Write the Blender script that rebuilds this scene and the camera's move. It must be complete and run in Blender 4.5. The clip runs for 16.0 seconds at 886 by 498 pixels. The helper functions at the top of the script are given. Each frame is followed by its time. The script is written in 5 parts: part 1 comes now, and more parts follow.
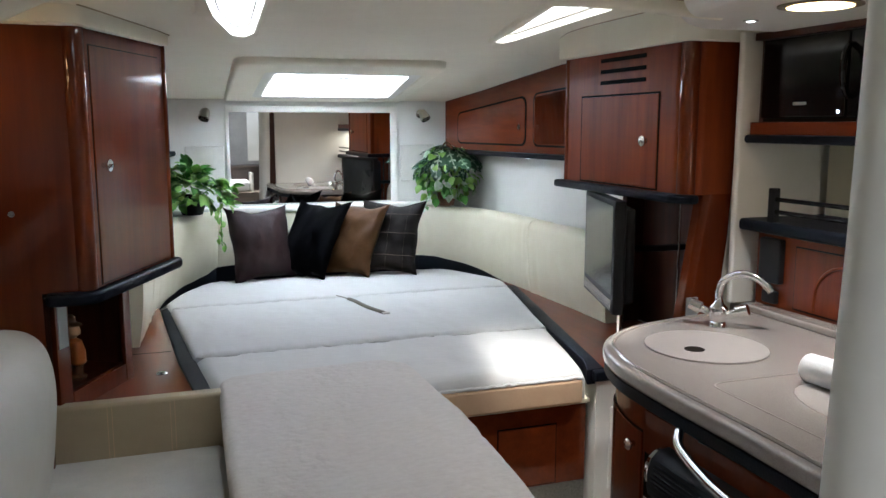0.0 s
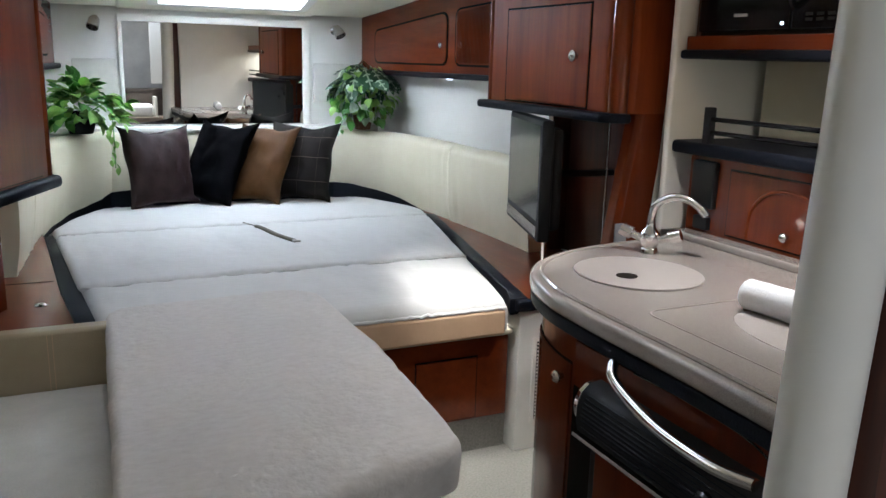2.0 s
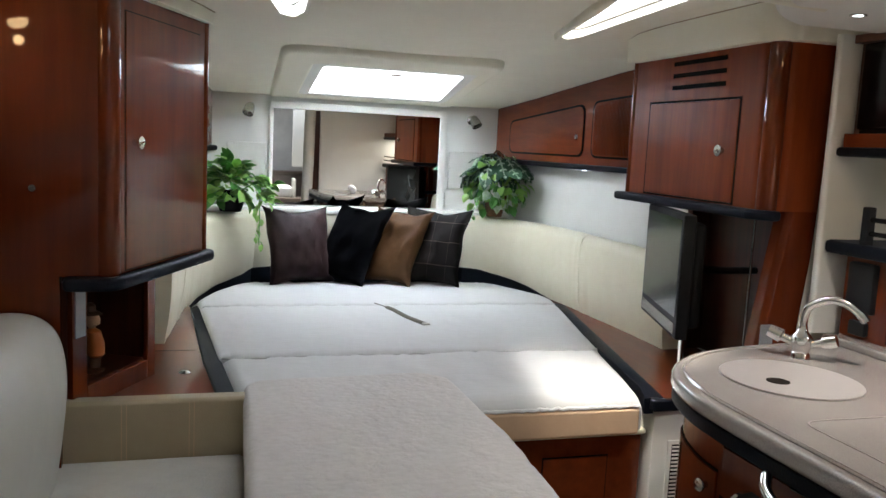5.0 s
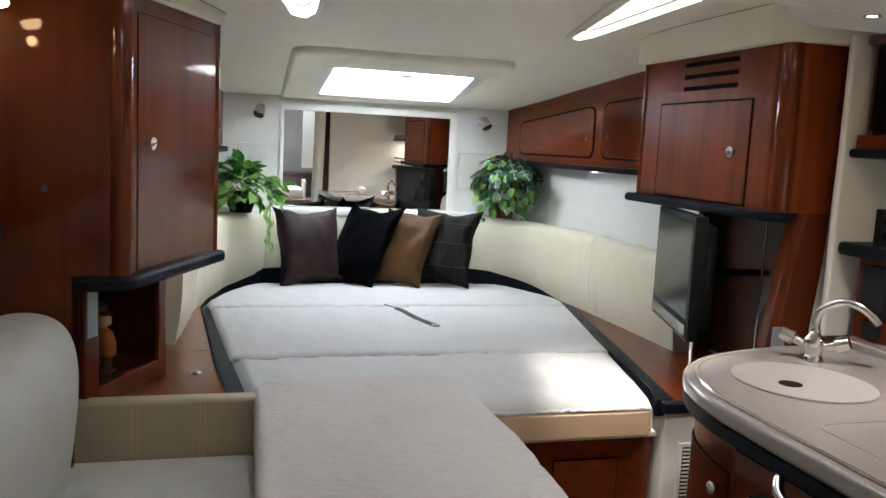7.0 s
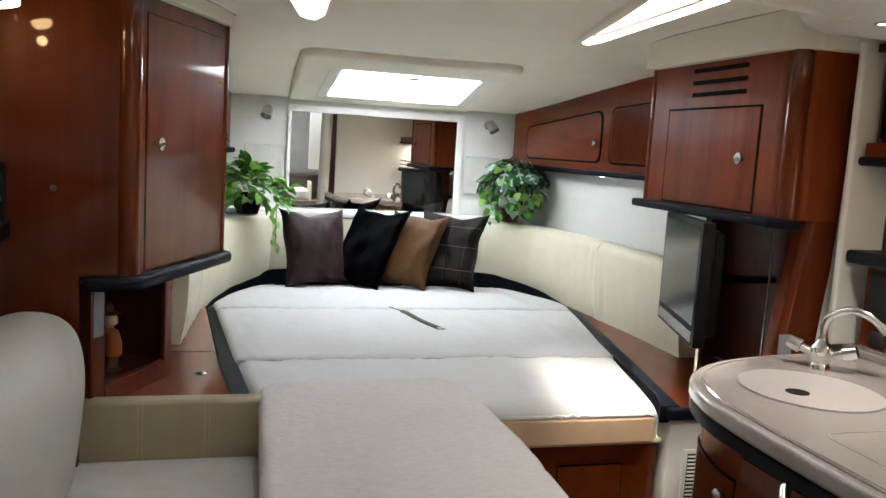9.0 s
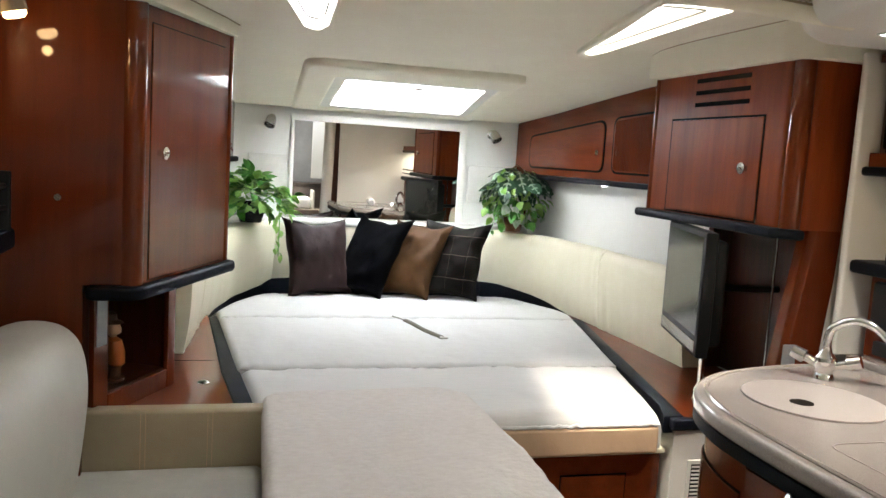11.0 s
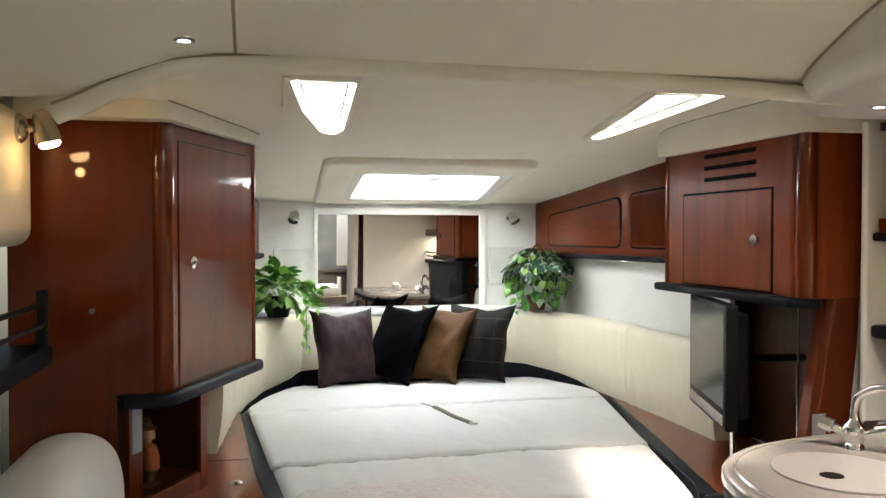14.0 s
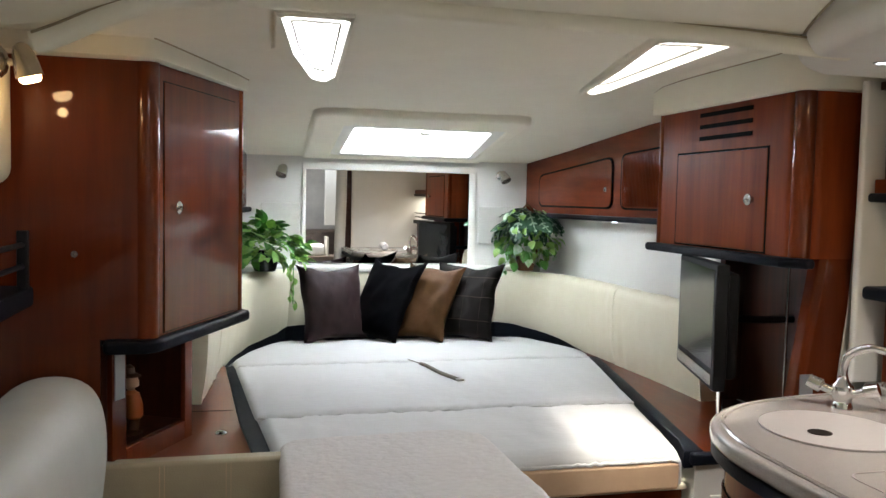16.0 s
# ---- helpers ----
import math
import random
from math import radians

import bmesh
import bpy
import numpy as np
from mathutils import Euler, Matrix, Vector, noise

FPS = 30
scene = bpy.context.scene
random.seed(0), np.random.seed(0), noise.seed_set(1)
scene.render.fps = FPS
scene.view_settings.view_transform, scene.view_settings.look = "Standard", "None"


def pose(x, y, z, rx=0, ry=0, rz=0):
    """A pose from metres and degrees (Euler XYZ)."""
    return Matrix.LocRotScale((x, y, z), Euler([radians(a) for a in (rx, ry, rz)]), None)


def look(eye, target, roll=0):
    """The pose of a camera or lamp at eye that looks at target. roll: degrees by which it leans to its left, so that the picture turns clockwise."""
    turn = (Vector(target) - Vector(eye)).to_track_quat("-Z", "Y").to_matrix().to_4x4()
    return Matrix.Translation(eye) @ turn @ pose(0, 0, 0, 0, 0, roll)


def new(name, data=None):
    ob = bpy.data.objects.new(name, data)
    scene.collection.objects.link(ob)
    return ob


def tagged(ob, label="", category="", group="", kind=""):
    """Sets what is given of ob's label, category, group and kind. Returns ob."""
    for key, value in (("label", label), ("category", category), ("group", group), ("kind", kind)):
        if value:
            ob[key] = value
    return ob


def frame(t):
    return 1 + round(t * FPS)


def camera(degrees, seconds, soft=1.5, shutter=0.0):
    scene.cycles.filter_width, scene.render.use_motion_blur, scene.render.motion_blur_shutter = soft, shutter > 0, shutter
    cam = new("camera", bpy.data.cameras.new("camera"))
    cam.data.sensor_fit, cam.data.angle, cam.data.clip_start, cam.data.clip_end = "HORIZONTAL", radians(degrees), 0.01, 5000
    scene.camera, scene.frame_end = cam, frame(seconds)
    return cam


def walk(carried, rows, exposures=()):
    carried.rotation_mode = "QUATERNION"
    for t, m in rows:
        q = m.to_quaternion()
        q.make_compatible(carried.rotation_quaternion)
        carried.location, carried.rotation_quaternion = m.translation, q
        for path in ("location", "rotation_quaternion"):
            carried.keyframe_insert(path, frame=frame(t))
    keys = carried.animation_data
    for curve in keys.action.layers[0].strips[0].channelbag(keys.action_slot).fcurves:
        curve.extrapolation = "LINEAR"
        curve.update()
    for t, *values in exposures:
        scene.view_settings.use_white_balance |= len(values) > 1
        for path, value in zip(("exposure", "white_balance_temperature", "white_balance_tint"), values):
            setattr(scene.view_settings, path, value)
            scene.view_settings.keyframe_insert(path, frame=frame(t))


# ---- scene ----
import collections

cam = camera(56.9, 16.0)
PATH = [
    (0, (-0.96, 0.152, 1.61), (-0.314, 2.021, 1.311), 0.0),
    (0.5, (-0.957, 0.16, 1.598), (-0.329, 2.03, 1.272), -0.8),
    (1, (-0.951, 0.196, 1.577), (-0.343, 2.068, 1.219), -1.0),
    (1.5, (-0.88, 0.291, 1.505), (-0.176, 2.115, 1.083), -1.0),
    (2, (-0.872, 0.37, 1.52), (-0.049, 2.136, 1.069), 1.5),
    (2.5, (-0.904, 0.415, 1.518), (-0.146, 2.214, 1.082), 2.0),
    (3, (-0.917, 0.415, 1.524), (-0.284, 2.285, 1.204), 3.1),
    (3.5, (-0.882, 0.39, 1.504), (-0.285, 2.278, 1.222), 2.7),
    (4, (-0.923, 0.394, 1.518), (-0.343, 2.291, 1.26), 2.8),
    (6.5, (-0.925, 0.404, 1.516), (-0.383, 2.312, 1.264), 2.7),
    (7, (-0.928, 0.404, 1.516), (-0.39, 2.314, 1.266), 2.9),
    (7.5, (-0.93, 0.404, 1.518), (-0.391, 2.315, 1.276), 3.0),
    (8, (-0.931, 0.405, 1.517), (-0.393, 2.316, 1.276), 3.1),
    (8.5, (-0.929, 0.41, 1.515), (-0.403, 2.323, 1.267), 3.3),
    (9, (-0.934, 0.408, 1.518), (-0.407, 2.322, 1.274), 3.5),
    (11.5, (-0.939, 0.408, 1.521), (-0.424, 2.329, 1.317), 3.6),
    (12, (-0.942, 0.353, 1.581), (-0.487, 2.3, 1.538), 1.8),
    (12.5, (-0.933, 0.313, 1.592), (-0.499, 2.265, 1.611), 1.5),
    (13, (-0.932, 0.337, 1.581), (-0.508, 2.292, 1.535), 1.2),
    (13.5, (-0.928, 0.331, 1.579), (-0.499, 2.284, 1.543), 0.8),
    (14, (-0.926, 0.336, 1.572), (-0.474, 2.284, 1.534), 0.0),
    (14.5, (-0.931, 0.364, 1.532), (-0.416, 2.294, 1.422), 0.7),
    (15, (-0.935, 0.379, 1.531), (-0.468, 2.321, 1.428), 1.7),
    (15.5, (-0.928, 0.377, 1.529), (-0.429, 2.309, 1.408), 1.9),
    (16, (-0.927, 0.379, 1.525), (-0.445, 2.316, 1.402), 1.3),
]
EXPOSURES = [(0.0, 0.33, 5980, 10), (2.0, 0.33, 5930, 10), (4.0, 0.35, 6180, 10), (7.0, 0.40, 6280, 10), (9.0, 0.59, 6450, 10), (11.5, 0.84, 6880, 10), (12.1, 0.88, 7080, 10), (12.5, 0.90, 7080, 10), (13.0, 0.80, 7050, 10),
             (14.0, 0.70, 6880, 10), (14.6, 0.56, 6480, 10), (16.0, 0.54, 6430, 10)]
walk(cam, [(t, look(eye, target, roll)) for t, eye, target, roll in PATH], EXPOSURES)


# ---- light ----
SUN_WAY = Vector((0.115, 0.105, -1.32)).normalized()


def make_world():
    world = bpy.data.worlds.new("sky")
    scene.world = world
    world.use_nodes = True
    nt = world.node_tree
    sky = nt.nodes.new("ShaderNodeTexSky")
    sky.sky_type = "NISHITA"
    sky.sun_disc = False
    up = -SUN_WAY
    sky.sun_elevation = math.asin(up.z)
    sky.sun_rotation = math.atan2(up.x, up.y)
    back = nt.nodes["Background"]
    nt.links.new(sky.outputs[0], back.inputs[0])
    back.inputs[1].default_value = 0.12


make_world()


def lamp(name, kind, energy, color, m, **more):
    data = bpy.data.lights.new(name, kind)
    data.energy, data.color = energy, color
    for key, value in more.items():
        if key == "size":
            data.shape = "RECTANGLE"
            data.size, data.size_y = value
        elif key == "radius":
            data.shadow_soft_size = value
        elif key == "angle":
            data.angle = value
        elif key == "cone":
            data.spot_size, data.spot_blend = value
    ob = new(name, data)
    ob.matrix_world = m
    return ob


lamp("sun", "SUN", 19.0, (1.0, 0.94, 0.85), look((0, 0, 6), Vector((0, 0, 6)) + SUN_WAY), angle=radians(22.0))
# daylight through the deck hatches, and added light from a presumed after opening
lamp("skylight_daylight", "AREA", 16.5, (0.86, 0.93, 1.0), pose(0.065, 5.025, 1.871, -5.03, 0, 0), size=(0.92, 1.04))
lamp("hatch_daylight", "AREA", 11, (0.88, 0.94, 1.0), pose(-0.73, 2.99, 2.004), size=(0.36, 1.30))
lamp("hatch_daylight", "AREA", 11, (0.88, 0.94, 1.0), pose(0.29, 3.0, 2.010), size=(0.52, 1.30))
# added lamp under an unseen overhead opening, to brighten the after cabin
lamp("added_aft_daylight", "AREA", 10, (0.92, 0.95, 1.0), pose(-0.025, -0.42, 2.16), size=(1.0, 1.1))
# the warm reading lamp, the galley downlight and small spots
lamp("reading_lamp_bulb", "POINT", 0.22, (1.0, 0.62, 0.28), pose(-1.485, 2.74, 1.775), radius=0.015)
lamp("galley_downlight_bulb", "SPOT", 48, (1.0, 0.96, 0.91), pose(0.79, 2.02, 1.925), cone=(radians(108), 0.9), radius=0.04)

lamp("locker_light_tube", "AREA", 2.5, (1.0, 0.90, 0.76), pose(1.32, 1.56, 1.540), size=(0.05, 0.40))

# ---- materials ----


def mat(name, color, rough=0.5, metal=0.0, coat=0.0, spec=0.5, second=None, scale=(8, 8, 8), detail=4.0, bump=0.0, bump_scale=60.0,
        weave=0.0, blotch=0.12, coords="Object", coat_rough=0.06):
    """A surface with two colours mixed by stretched noise, a broad blotch, a roughness that varies, and a fine relief."""
    m = bpy.data.materials.new(name)
    m.use_nodes = True
    nt = m.node_tree
    n, l = nt.nodes, nt.links
    b = n["Principled BSDF"]
    b.inputs["Metallic"].default_value = metal
    b.inputs["Coat Weight"].default_value = coat
    b.inputs["Coat Roughness"].default_value = coat_rough
    b.inputs["Specular IOR Level"].default_value = spec
    tc = n.new("ShaderNodeTexCoord")
    mp = n.new("ShaderNodeMapping")
    mp.inputs["Scale"].default_value = scale
    l.new(tc.outputs[coords], mp.inputs[0])
    no = n.new("ShaderNodeTexNoise")
    no.inputs["Scale"].default_value = 1.0
    no.inputs["Detail"].default_value = detail
    no.inputs["Roughness"].default_value = 0.65
    l.new(mp.outputs[0], no.inputs["Vector"])
    ramp = n.new("ShaderNodeValToRGB")
    ramp.color_ramp.elements[0].position, ramp.color_ramp.elements[1].position = 0.32, 0.68
    c2 = second or tuple(c * 0.86 for c in color)
    ramp.color_ramp.elements[0].color = (*color, 1)
    ramp.color_ramp.elements[1].color = (*c2, 1)
    l.new(no.outputs["Fac"], ramp.inputs[0])
    big = n.new("ShaderNodeTexNoise")
    big.inputs["Scale"].default_value = 2.3
    big.inputs["Detail"].default_value = 3.0
    l.new(tc.outputs[coords], big.inputs["Vector"])
    rng = n.new("ShaderNodeMapRange")
    rng.inputs[3].default_value, rng.inputs[4].default_value = 1.0 - blotch, 1.0 + blotch
    l.new(big.outputs["Fac"], rng.inputs[0])
    mul = n.new("ShaderNodeMix")
    mul.data_type, mul.blend_type = "RGBA", "MULTIPLY"
    mul.inputs[0].default_value = 1.0
    l.new(ramp.outputs[0], mul.inputs[6])
    l.new(rng.outputs[0], mul.inputs[7])
    l.new(mul.outputs[2], b.inputs["Base Color"])
    rr = n.new("ShaderNodeMapRange")
    rr.inputs[3].default_value, rr.inputs[4].default_value = max(rough * 0.8, 0.02), min(rough * 1.2, 1.0)
    l.new(big.outputs["Fac"], rr.inputs[0])
    l.new(rr.outputs[0], b.inputs["Roughness"])
    if bump > 0:
        bn = n.new("ShaderNodeTexNoise")
        bn.inputs["Scale"].default_value = bump_scale
        bn.inputs["Detail"].default_value = 3.0
        l.new(tc.outputs[coords], bn.inputs["Vector"])
        bp = n.new("ShaderNodeBump")
        bp.inputs["Strength"].default_value = bump
        bp.inputs["Distance"].default_value = 0.01
        l.new(bn.outputs["Fac"], bp.inputs["Height"])
        if weave > 0:
            wv = n.new("ShaderNodeTexWave")
            wv.inputs["Scale"].default_value = weave
            wv.inputs["Distortion"].default_value = 1.5
            l.new(tc.outputs[coords], wv.inputs["Vector"])
            b2 = n.new("ShaderNodeBump")
            b2.inputs["Strength"].default_value = bump * 0.25
            b2.inputs["Distance"].default_value = 0.004
            l.new(wv.outputs["Fac"], b2.inputs["Height"])
            l.new(b2.outputs[0], bp.inputs["Normal"])
        l.new(bp.outputs[0], b.inputs["Normal"])
    return m


CHERRY = mat("cherry_veneer", (0.150, 0.0265, 0.0052), 0.38, coat=0.85, spec=0.06, second=(0.092, 0.0155, 0.004), scale=(13, 13, 0.9), detail=7, blotch=0.50)
CHERRY_SATIN = mat("cherry_satin", (0.235, 0.045, 0.0085), 0.42, coat=0.22, spec=0.05, second=(0.125, 0.022, 0.005), scale=(13, 13, 0.9), detail=7, blotch=0.42, coat_rough=0.30)
CHERRY_FLAT = mat("cherry_flat", (0.175, 0.033, 0.0075), 0.38, coat=0.8, spec=0.06, second=(0.112, 0.020, 0.005), scale=(15, 1.3, 15), detail=7, blotch=0.38)
# darker copy of the cherry, with the shade of recesses put into its colour
CHERRY_SHADED = mat("cherry_shadowed", (0.10, 0.022, 0.008), 0.35, coat=0.3, second=(0.05, 0.012, 0.005), scale=(26, 26, 1.6), detail=5)
GAP = mat("dark_joint", (0.010, 0.007, 0.005), 0.9, spec=0.08)
NAVY = mat("black_rubber_trim", (0.008, 0.010, 0.016), 0.50, spec=0.10, second=(0.007, 0.008, 0.012), bump=0.15, bump_scale=180)
CREAM = mat("cream_vinyl", (0.72, 0.672, 0.515), 0.45, second=(0.69, 0.637, 0.475), bump=0.12, bump_scale=220, blotch=0.05)
WHITE_VINYL = mat("white_vinyl", (0.47, 0.455, 0.405), 0.5, second=(0.44, 0.425, 0.375), bump=0.12, bump_scale=200, blotch=0.05)
TAN = mat("tan_vinyl", (0.37, 0.30, 0.19), 0.45, second=(0.34, 0.27, 0.17), bump=0.15, bump_scale=200, blotch=0.06)
HEADLINER = mat("cream_headliner", (0.86, 0.825, 0.705), 0.75, second=(0.84, 0.80, 0.68), bump=0.1, bump_scale=240, blotch=0.05)
GELCOAT = mat("white_gelcoat", (0.80, 0.785, 0.73), 0.35, second=(0.78, 0.76, 0.70), blotch=0.04)
WALL = mat("white_wall_fabric", (0.76, 0.755, 0.71), 0.7, second=(0.74, 0.73, 0.68), bump=0.1, bump_scale=200, blotch=0.05)
SPEAKER = mat("speaker_fabric", (0.70, 0.685, 0.63), 0.9, bump=0.3, bump_scale=400, blotch=0.03)
BEDDING = mat("white_quilt_fabric", (0.56, 0.552, 0.53), 0.78, second=(0.515, 0.507, 0.487), scale=(6, 90, 6), detail=5, bump=0.35, bump_scale=11, blotch=0.05)
BED_SIDE = mat("tan_mattress_border", (0.56, 0.38, 0.24), 0.75, second=(0.51, 0.34, 0.21), bump=0.25, bump_scale=14)
TABLECLOTH = mat("beige_table_cover", (0.56, 0.525, 0.49), 0.85, second=(0.50, 0.465, 0.43), scale=(26, 55, 40), bump=0.5, bump_scale=38, blotch=0.13)
SEAT = mat("seat_vinyl", (0.55, 0.525, 0.47), 0.5, bump=0.2, bump_scale=120, blotch=0.05)
SOLID = mat("taupe_solid_surface", (0.35, 0.312, 0.285), 0.18, coat=0.5, second=(0.215, 0.185, 0.165), scale=(420, 420, 420), detail=2, blotch=0.06)
SINKLID = mat("sink_cover_solid_surface", (0.345, 0.315, 0.295), 0.35, second=(0.30, 0.265, 0.24), scale=(420, 420, 420), detail=2, blotch=0.05)
CHROME = mat("chrome", (0.80, 0.79, 0.77), 0.12, metal=1.0, blotch=0.03)
NICKEL = mat("brushed_nickel", (0.50, 0.48, 0.45), 0.24, metal=1.0, blotch=0.05)
BLACK = mat("black_plastic", (0.011, 0.011, 0.012), 0.5, spec=0.25, second=(0.009, 0.009, 0.010))
GLOSS = mat("black_glass", (0.005, 0.005, 0.006), 0.12, spec=0.3)
SCREEN = mat("television_screen", (0.03, 0.032, 0.032), 0.16, second=(0.026, 0.028, 0.028), blotch=0.03)
CARPET = mat("grey_carpet", (0.30, 0.285, 0.25), 0.95, second=(0.20, 0.19, 0.165), scale=(120, 120, 120), bump=0.8, bump_scale=300)
CURTAIN = mat("curtain_fabric", (0.66, 0.63, 0.55), 0.85, bump=0.2, bump_scale=200)
AFT_WOOD = mat("grey_brown_laminate", (0.16, 0.125, 0.105), 0.5, second=(0.11, 0.085, 0.07), scale=(3, 30, 30), detail=6)
GREYWALL = mat("grey_cabin_liner", (0.62, 0.61, 0.58), 0.7, bump=0.1, bump_scale=200)
LEAF = mat("green_leaf", (0.16, 0.42, 0.085), 0.40, second=(0.09, 0.28, 0.05), scale=(25, 25, 25), blotch=0.3)
LEAF_LIGHT = mat("light_green_leaf", (0.46, 0.68, 0.19), 0.40, second=(0.22, 0.50, 0.10), scale=(25, 25, 25), blotch=0.3)
LEAF_PALE = mat("variegated_leaf", (0.72, 0.80, 0.70), 0.45, second=(0.34, 0.52, 0.28), scale=(45, 45, 45), detail=2, blotch=0.2)
LEAF_DARK = mat("dark_leaf", (0.05, 0.15, 0.07), 0.34, second=(0.035, 0.10, 0.05), scale=(40, 40, 40), blotch=0.25)
WICKER = mat("brown_wicker", (0.20, 0.085, 0.030), 0.6, second=(0.10, 0.04, 0.015), scale=(60, 60, 150), bump=0.8, bump_scale=90)
BROWN = mat("brown_satin", (0.030, 0.015, 0.014), 0.55, spec=0.16, second=(0.019, 0.010, 0.010), bump=0.5, bump_scale=14, blotch=0.2)
BLACKCLOTH = mat("black_velvet", (0.002, 0.002, 0.0026), 0.95, spec=0.04, bump=0.3, bump_scale=18)
COPPER = mat("copper_brown_satin", (0.085, 0.040, 0.015), 0.55, spec=0.14, second=(0.062, 0.029, 0.011), bump=0.5, bump_scale=14, blotch=0.2)
PLAID = mat("dark_plaid", (0.012, 0.009, 0.008), 0.7, spec=0.15, second=(0.009, 0.007, 0.006), bump=0.3, bump_scale=18)
PLAIDLINE = mat("plaid_line", (0.08, 0.058, 0.04), 0.7)
TOWEL = mat("white_towel", (0.84, 0.84, 0.85), 0.95, bump=0.12, bump_scale=120)
FIG_A = mat("orange_painted_resin", (0.46, 0.13, 0.025), 0.5, blotch=0.25)
FIG_SKIN = mat("pale_painted_resin", (0.50, 0.30, 0.18), 0.5)
FIG_DARK = mat("brown_painted_resin", (0.10, 0.045, 0.02), 0.55)
STRAP = mat("grey_strap", (0.16, 0.14, 0.11), 0.8)
JOINT = mat("fine_joint", (0.19, 0.155, 0.13), 0.4)
GREYPAD = mat("grey_button", (0.35, 0.35, 0.36), 0.5)


def glowing(name, color, strength):
    m = bpy.data.materials.new(name)
    m.use_nodes = True
    b = m.node_tree.nodes["Principled BSDF"]
    b.inputs["Base Color"].default_value = (*color, 1)
    b.inputs["Emission Color"].default_value = (*color, 1)
    b.inputs["Emission Strength"].default_value = strength
    return m


BULB = glowing("warm_bulb", (1.0, 0.66, 0.32), 14.0)
LED = glowing("led_lens", (0.80, 0.88, 1.0), 9.0)


def plain(name, color, rough, metal=0.0, transmission=0.0):
    m = bpy.data.materials.new(name)
    m.use_nodes = True
    b = m.node_tree.nodes["Principled BSDF"]
    b.inputs["Base Color"].default_value = (*color, 1)
    b.inputs["Roughness"].default_value = rough
    b.inputs["Metallic"].default_value = metal
    b.inputs["Transmission Weight"].default_value = transmission
    return m


MIRROR = plain("mirror_glass", (0.86, 0.87, 0.86), 0.005, metal=1.0)
GLASS = plain("hatch_glass", (1, 1, 1), 0.0, transmission=1.0)
GLASS.node_tree.nodes["Principled BSDF"].inputs["IOR"].default_value = 1.05


def milky(name, color):
    m = bpy.data.materials.new(name)
    m.use_nodes = True
    nt = m.node_tree
    t = nt.nodes.new("ShaderNodeBsdfTranslucent")
    t.inputs[0].default_value = (*color, 1)
    nt.links.new(t.outputs[0], nt.nodes["Material Output"].inputs[0])
    return m


MILKY = milky("milky_acrylic", (0.85, 0.88, 0.92))

# ---- building helpers ----
SPOT = {}


def thing(name, at, label, category, group="", kind=""):
    ob = new(name)
    ob.empty_display_size = 0.05
    ob.location = at
    SPOT[ob] = Vector(at)
    return tagged(ob, label, category, group, kind)


def weigh_normals(me, limit):
    """Corner normals weighted by face area, so that wide flat faces stay flat beside their rounded edges."""
    around = collections.defaultdict(list)
    faces = [(p.normal.copy(), p.area, tuple(p.vertices)) for p in me.polygons]
    for i, (_, _, vs) in enumerate(faces):
        for v in vs:
            around[v].append(i)
    out = []
    for n, _, vs in faces:
        for v in vs:
            total = Vector((0, 0, 0))
            for j in around[v]:
                m, area, _ = faces[j]
                if n.dot(m) >= limit:
                    total += m * area
            out.append(total.normalized() if total.length > 1e-12 else n)
    me.normals_split_custom_set(out)


def mesh_of(name, bm, material, smooth=40):
    me = bpy.data.meshes.new(name)
    bmesh.ops.recalc_face_normals(bm, faces=bm.faces)
    bm.to_mesh(me)
    bm.free()
    for m in material if isinstance(material, (list, tuple)) else [material]:
        me.materials.append(m)
    if smooth:
        me.shade_smooth()
        weigh_normals(me, math.cos(radians(smooth)))
    return me


def part(name, bm, material, parent=None, label="", smooth=40):
    """One mesh object from a bmesh in world places, under a thing or a part."""
    off = SPOT[parent] if parent else Vector((0, 0, 0))
    if off.length:
        bmesh.ops.translate(bm, verts=bm.verts, vec=-off)
    ob = new(name, mesh_of(name, bm, material, smooth))
    SPOT[ob] = off
    if parent:
        ob.parent = parent
    return tagged(ob, label)


def solo(name, bm, material, label, category, kind="", group="", smooth=40):
    return tagged(part(name, bm, material, None, "", smooth), label, category, group, kind)


def box(x0, x1, y0, y1, z0, z1, bevel=0.0, seg=2):
    bm = bmesh.new()
    bmesh.ops.create_cube(bm, size=1.0)
    for v in bm.verts:
        v.co = Vector((x0 + (v.co.x + 0.5) * (x1 - x0), y0 + (v.co.y + 0.5) * (y1 - y0), z0 + (v.co.z + 0.5) * (z1 - z0)))
    if bevel:
        bmesh.ops.bevel(bm, geom=bm.edges[:], offset=bevel, segments=seg, affect="EDGES", profile=0.5, clamp_overlap=True)
    return bm


def turned(bm, m):
    bmesh.ops.transform(bm, matrix=m, verts=bm.verts)
    return bm


def rounded(points, radii, seg=6):
    """A polygon with its corners rounded."""
    out, n = [], len(points)
    for i, p in enumerate(points):
        r = radii[i] if isinstance(radii, (list, tuple)) else radii
        a, b, c = Vector(points[i - 1]), Vector(p), Vector(points[(i + 1) % n])
        if r <= 0:
            out.append(b.copy())
            continue
        d1, d2 = (a - b).normalized(), (c - b).normalized()
        half = d1.angle(d2) / 2
        cut = min(r / math.tan(half), (a - b).length * 0.49, (c - b).length * 0.49)
        p1, p2 = b + d1 * cut, b + d2 * cut
        for k in range(seg + 1):
            t = k / seg
            out.append((1 - t) ** 2 * p1 + 2 * t * (1 - t) * b + t * t * p2)
    return out


